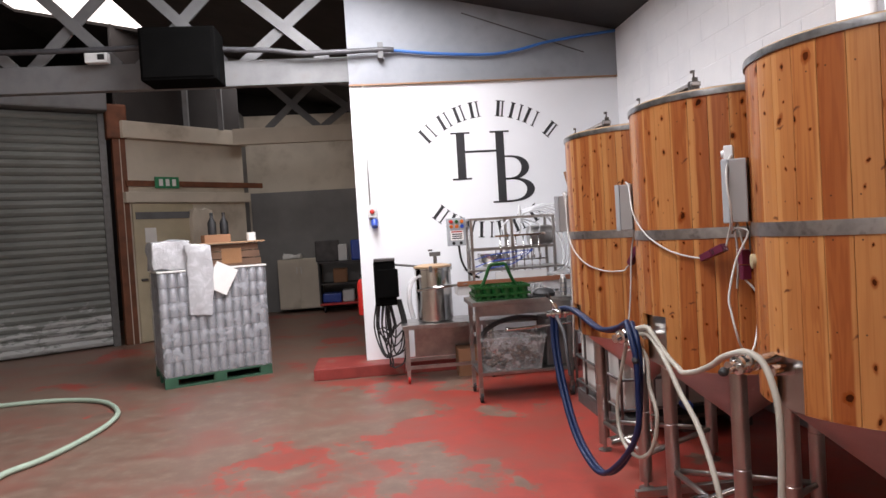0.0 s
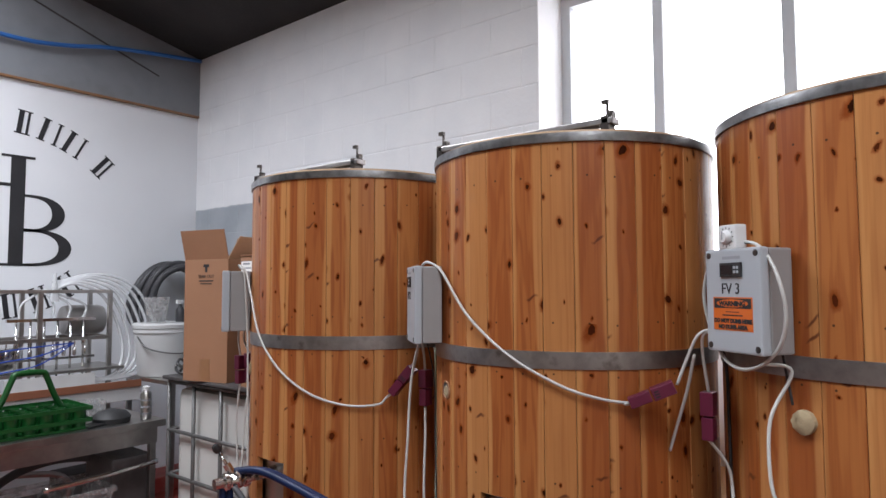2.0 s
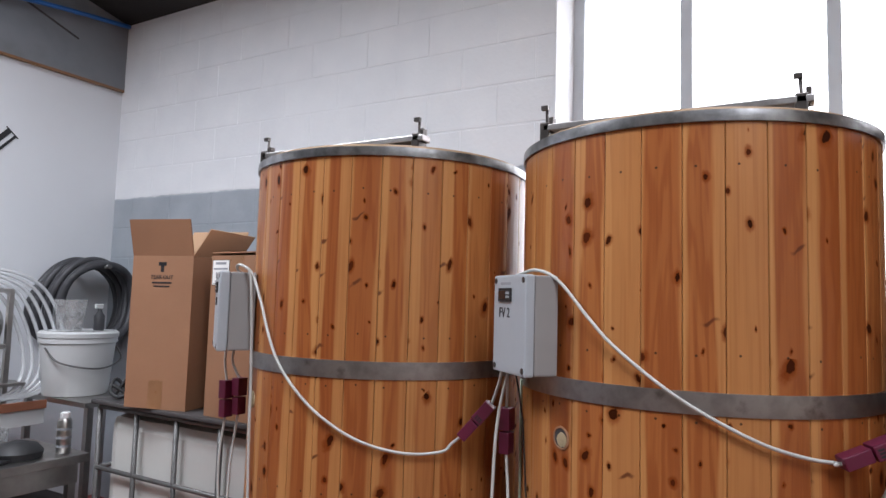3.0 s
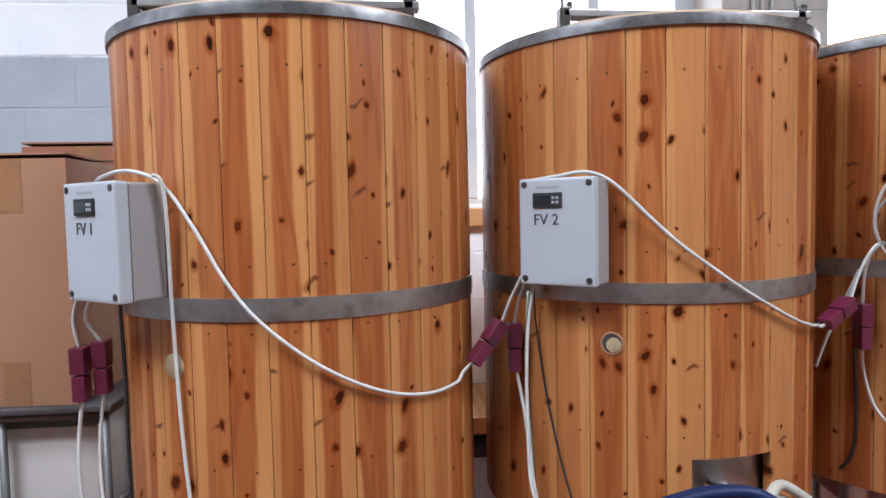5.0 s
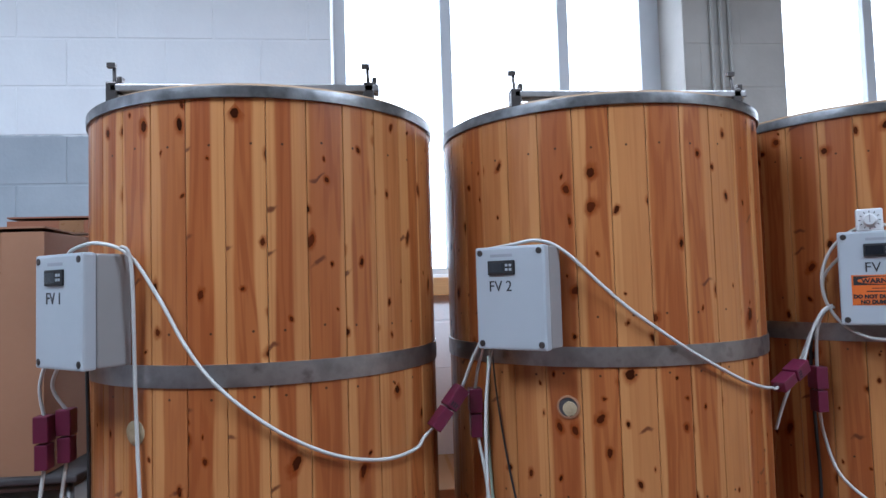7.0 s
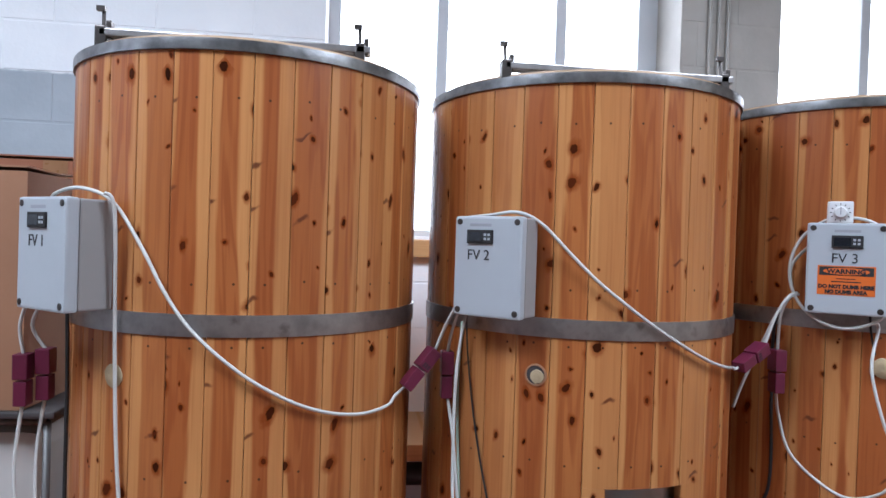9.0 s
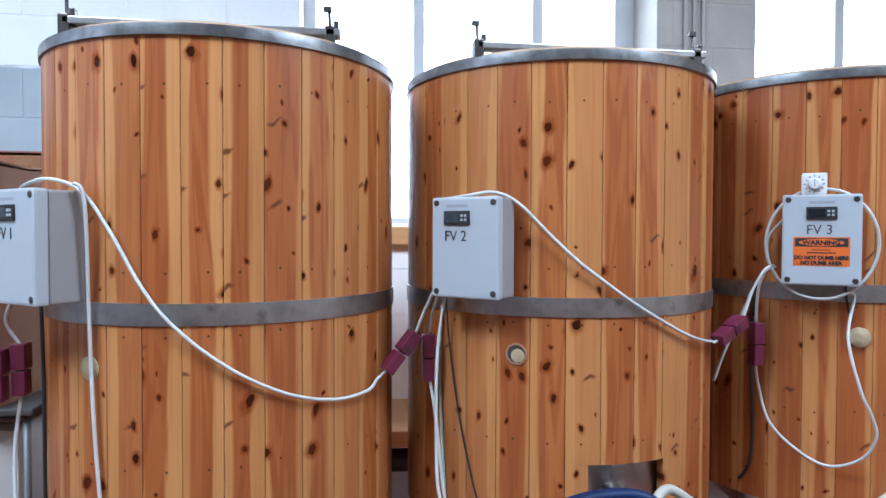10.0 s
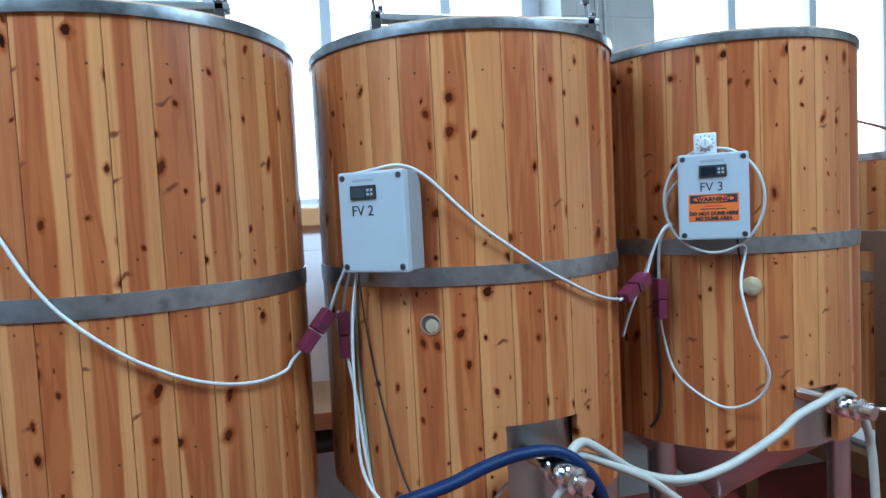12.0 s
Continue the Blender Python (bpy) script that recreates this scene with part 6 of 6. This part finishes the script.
part("door_leaf", bm_box(0.12, 1.22, -0.2, -0.152, 0.02, 2.36, 0.006), plain("old_cream_gloss", (0.46, 0.40, 0.28), 0.5, vary=0.14, scale=2), dr)
part("ledge", bm_box(0.16, 1.18, -0.222, -0.2, 2.1, 2.22, 0.004), TIMBER_WHITE, dr)
part("notice", bm_box(0.3, 0.5, -0.206, -0.201, 1.7, 1.95), PAPER, dr)
part("door_handle", bm_box(0.18, 0.28, -0.25, -0.2, 1.05, 1.09, 0.004), GALV, dr)
co = thing("work_coat", "pale work coat hanging on a peg", "coat", WB @ pose(1.35, -0.25, 1.5))
part("cloth", crumple(-0.22, 0.22, -0.06, 0.06, 0.0, 0.75, 12.0, 0.05), CREAM_WALL, co)
part("peg", bm_rod((0, 0.1, 0.7), (0, -0.03, 0.72), 0.012, 8), GALV, co)

cab = thing("store_cupboard", "pale cream two-door cupboard in the back store", "cupboard", pose(-3.2, 13.9, 0))
part("carcass", bm_box(0, 0.92, 0.0, 0.46, 0.08, 1.17, 0.006), CREAM_WALL, cab)
for k in range(2):
    d = part("cupboard_door", bm_box(0.01 + k * 0.455, 0.455 + k * 0.455, -0.02, -0.001, 0.1, 1.15, 0.004), CREAM_WALL, cab)
    part("handle", bm_box(0.40 + k * 0.09, 0.415 + k * 0.09, -0.035, -0.02, 0.85, 1.0), WHITEPL, d)
solo("crumpled_rag", crumple(-0.2, 0.2, -0.1, 0.1, 0.0, 0.1, 4.0, 0.04), PAPER, "pale rag heap on the cupboard", "rag", pose(-2.9, 14.1, 1.172))
rk = thing("storage_rack", "dark cluttered rack on a red platform truck", "rack", pose(-1.75, 13.7, 0))
part("platform", bm_box(-0.55, 0.62, -0.3, 0.4, 0.16, 0.2, 0.004), RED, rk)
for x in (-0.45, 0.5):
    for y in (-0.22, 0.3):
        part("wheel", bm_lathe([(0.05, -0.02), (0.075, -0.015), (0.075, 0.015), (0.05, 0.02)], 16, pose(x, y, 0.075, 0, 90, 0)), RUBBER, rk)
        part("wheel_fork", bm_box(x - 0.02, x + 0.02, y - 0.02, y + 0.02, 0.075, 0.16), GALV, rk)
part("rack_side", bm_box(-0.55, -0.52, -0.28, 0.38, 0.2, 1.05), DARK_BOX, rk)
part("rack_side", bm_box(0.58, 0.61, -0.28, 0.38, 0.2, 1.05), DARK_BOX, rk)
part("rack_shelf", bm_box(-0.56, 0.62, -0.3, 0.4, 1.05, 1.08), DARK_BOX, rk)
part("rack_shelf", bm_box(-0.52, 0.58, -0.28, 0.38, 0.6, 0.62), DARK_BOX, rk)
for name, mt, x, z, w, h, lab_ in (("grey_crate", DARK_BOX, -0.35, 1.081, 0.5, 0.46, "dark covered crate on the rack"), ("white_canister", WHITEPL, -0.02, 1.081, 0.2, 0.36, "white plastic canister on the rack"), ("blue_canister", BLUEP, 0.28, 1.081, 0.24, 0.44, "blue plastic canister on the rack"), ("blue_canister", BLUEP, 0.52, 1.081, 0.18, 0.40, "dark blue plastic canister on the rack"), ("brown_carton", CARD, -0.1, 0.621, 0.3, 0.3, "brown carton on the lower rack shelf"), ("white_canister", WHITEPL, 0.05, 0.201, 0.25, 0.26, "white canister on the platform truck"), ("blue_tub", BLUEP, -0.3, 0.201, 0.4, 0.2, "blue tub on the platform truck")):
    solo(name, bm_box(-w / 2, w / 2, -0.18, 0.18, 0, h, 0.03), mt, lab_, "container", pose(-1.75 + x, 13.74, z))

# ---- beyond the third vessel: lower clad tank on a timber and plywood staging ----
st = thing("timber_staging", "dark timber posts and plywood staging", "staging")
for x, y in ((0.84, 0.66), (1.70, 0.66), (0.84, -0.62), (1.70, -0.62)):
    part("post", bm_box(x - 0.035, x + 0.035, y - 0.04, y + 0.04, 0, 1.50 if y > 0 and x < 1 else 0.52, 0.006), POST_WOOD, st)
part("rail", bm_box(0.80, 1.4, 0.555, 0.605, 1.40, 1.49, 0.004), POST_WOOD, st)
part("bearer", bm_box(0.89, 1.65, 0.63, 0.69, 0.42, 0.52), POST_WOOD, st)
part("bearer", bm_box(0.89, 1.65, -0.65, -0.59, 0.42, 0.52), POST_WOOD, st)
part("deck", bm_box(0.76, 1.78, -0.7, 0.60, 0.521, 0.545, 0.003), PALE_BOARD, st, "pale plywood deck")
R4, N4 = 0.47, 30
S4 = mesh_of("stave", bm_stave(0, 1.26, R4, N4), PINE)
hl = thing("mash_tank", "low pine-clad tank standing on plywood staging", "tank", pose(1.29, 0.02, 0.547))
for k in range(N4):
    share("stave", S4, hl, pose(0, 0, 0.0, 0, 0, 360 / N4 * k))
part("hoop", bm_band(R4 + 0.002, 0.70, 0.745), HOOP, hl)
part("rim_band", bm_band(R4 + 0.001, 1.255, 1.29), HOOP, hl)
part("lid", bm_lathe([(R4 - 0.01, 1.24), (R4 - 0.02, 1.285), (0.02, 1.295)], 48), PLY, hl)
part("inner_wall", bm_lathe([(R4 - 0.03, 0.0), (R4 - 0.03, 1.25)], 40), STEEL, hl)

# wall shelf and pipes behind the vessels
solo("wall_shelf", bm_box(1.41, X_EAST - 0.002, 0.9, 3.9, 0.79, 0.86, 0.006), PINE_LONG, "pine shelf board along the blockwork wall", "shelf")
for y in (1.0, 2.0, 3.0, 3.8):
    solo("shelf_bracket", bm_bar((1.47, y, 0.79), (X_EAST - 0.004, y, 0.45), 0.03, 0.03), GALV, "steel bracket under the pine shelf", "bracket", group="shelf brackets")
solo("waste_pipe", bm_rod((1.60, 0.8, 0.66), (1.60, 4.0, 0.68), 0.05, 14), HOSE_DARK, "grey pipe under the wall shelf", "pipe")
for y in (0.9, 2.4, 3.9):
    solo("pipe_strap", bm_box(1.55, 1.65, y - 0.015, y + 0.015, 0.6, 0.79, 0.003), GALV, "steel strap holding the grey pipe", "strap", group="pipe straps")
for k in range(3):
    x = 1.30 + 0.05 * k
    solo("wall_conduit", bm_rod((X_EAST - 0.012, x, 1.0), (X_EAST - 0.012, x, 3.85), 0.010, 8), BLOCK, "painted cable conduit on the window pier", "conduit", group="conduits on the pier")
solo("steel_channel", bm_box(0.3, 1.1, 2.96, 3.0, 0.02, 0.06, 0.004), STEEL, "steel strip on the floor between the vessels", "strip")

solo("copper_pipe", bm_tube([(2.0, -0.34, 2.12), (1.99, -0.443, 2.09), (1.98, -0.61, 2.05), (1.975, -0.643, 2.02), (1.975, -0.646, 1.9), (1.975, -0.646, 1.722)], 0.009, 10, 5), COPPER, "thin bent copper pipe standing on the window board", "pipe")

# ---- blocks of the east wall ----
PITCH_Z, PITCH_Y = 0.2335, 0.45
block_meshes = {}


def block(y0, y1, z0, z1):
    w, h = round(y1 - y0 - 0.007, 3), round(z1 - z0 - 0.007, 3)
    if w < 0.03 or h < 0.03:
        return
    if (w, h) not in block_meshes:
        b = bmesh.new()
        e = 0.003
        base = [b.verts.new((0.005, sy * w / 2, sz * h / 2)) for sy, sz in ((-1, -1), (1, -1), (1, 1), (-1, 1))]
        top = [b.verts.new((0.0, sy * (w / 2 - e), sz * (h / 2 - e))) for sy, sz in ((-1, -1), (1, -1), (1, 1), (-1, 1))]
        b.faces.new(top[::-1])
        for k in range(4):
            b.faces.new((base[k], top[k], top[(k + 1) % 4], base[(k + 1) % 4]))
        bmesh.ops.recalc_face_normals(b, faces=b.faces[:])
        block_meshes[(w, h)] = mesh_of("block", b, BLOCK)
    share("block", block_meshes[(w, h)], wall_east, pose(X_EAST + 0.0015 + 0.0015 * random.random(), (y0 + y1) / 2, (z0 + z1) / 2))


for c in range(-5, 7):
    z0, z1 = 2.438 + c * PITCH_Z, 2.438 + (c + 1) * PITCH_Z
    if z1 > 3.87:
        z1 = 3.87
    spans = [(-1.6, -1.03), (0.99, 1.55), (3.38, 7.09)] if (z1 > SILL - 0.05 and z0 < HEAD - 0.02) else [(-1.6, 7.09)]
    if c < 0 and z0 < 1.6:
        spans = [(2.5, 7.09)]
    for a, b_ in spans:
        y = 7.09 - (PITCH_Y / 2 if c % 2 else 0)
        cuts = [b_]
        while y > a:
            if a + 0.05 < y < b_ - 0.05:
                cuts.append(y)
            y -= PITCH_Y
        cuts.append(a)
        for hi_, lo_ in zip(cuts, cuts[1:]):
            block(lo_, hi_, z0, z1)
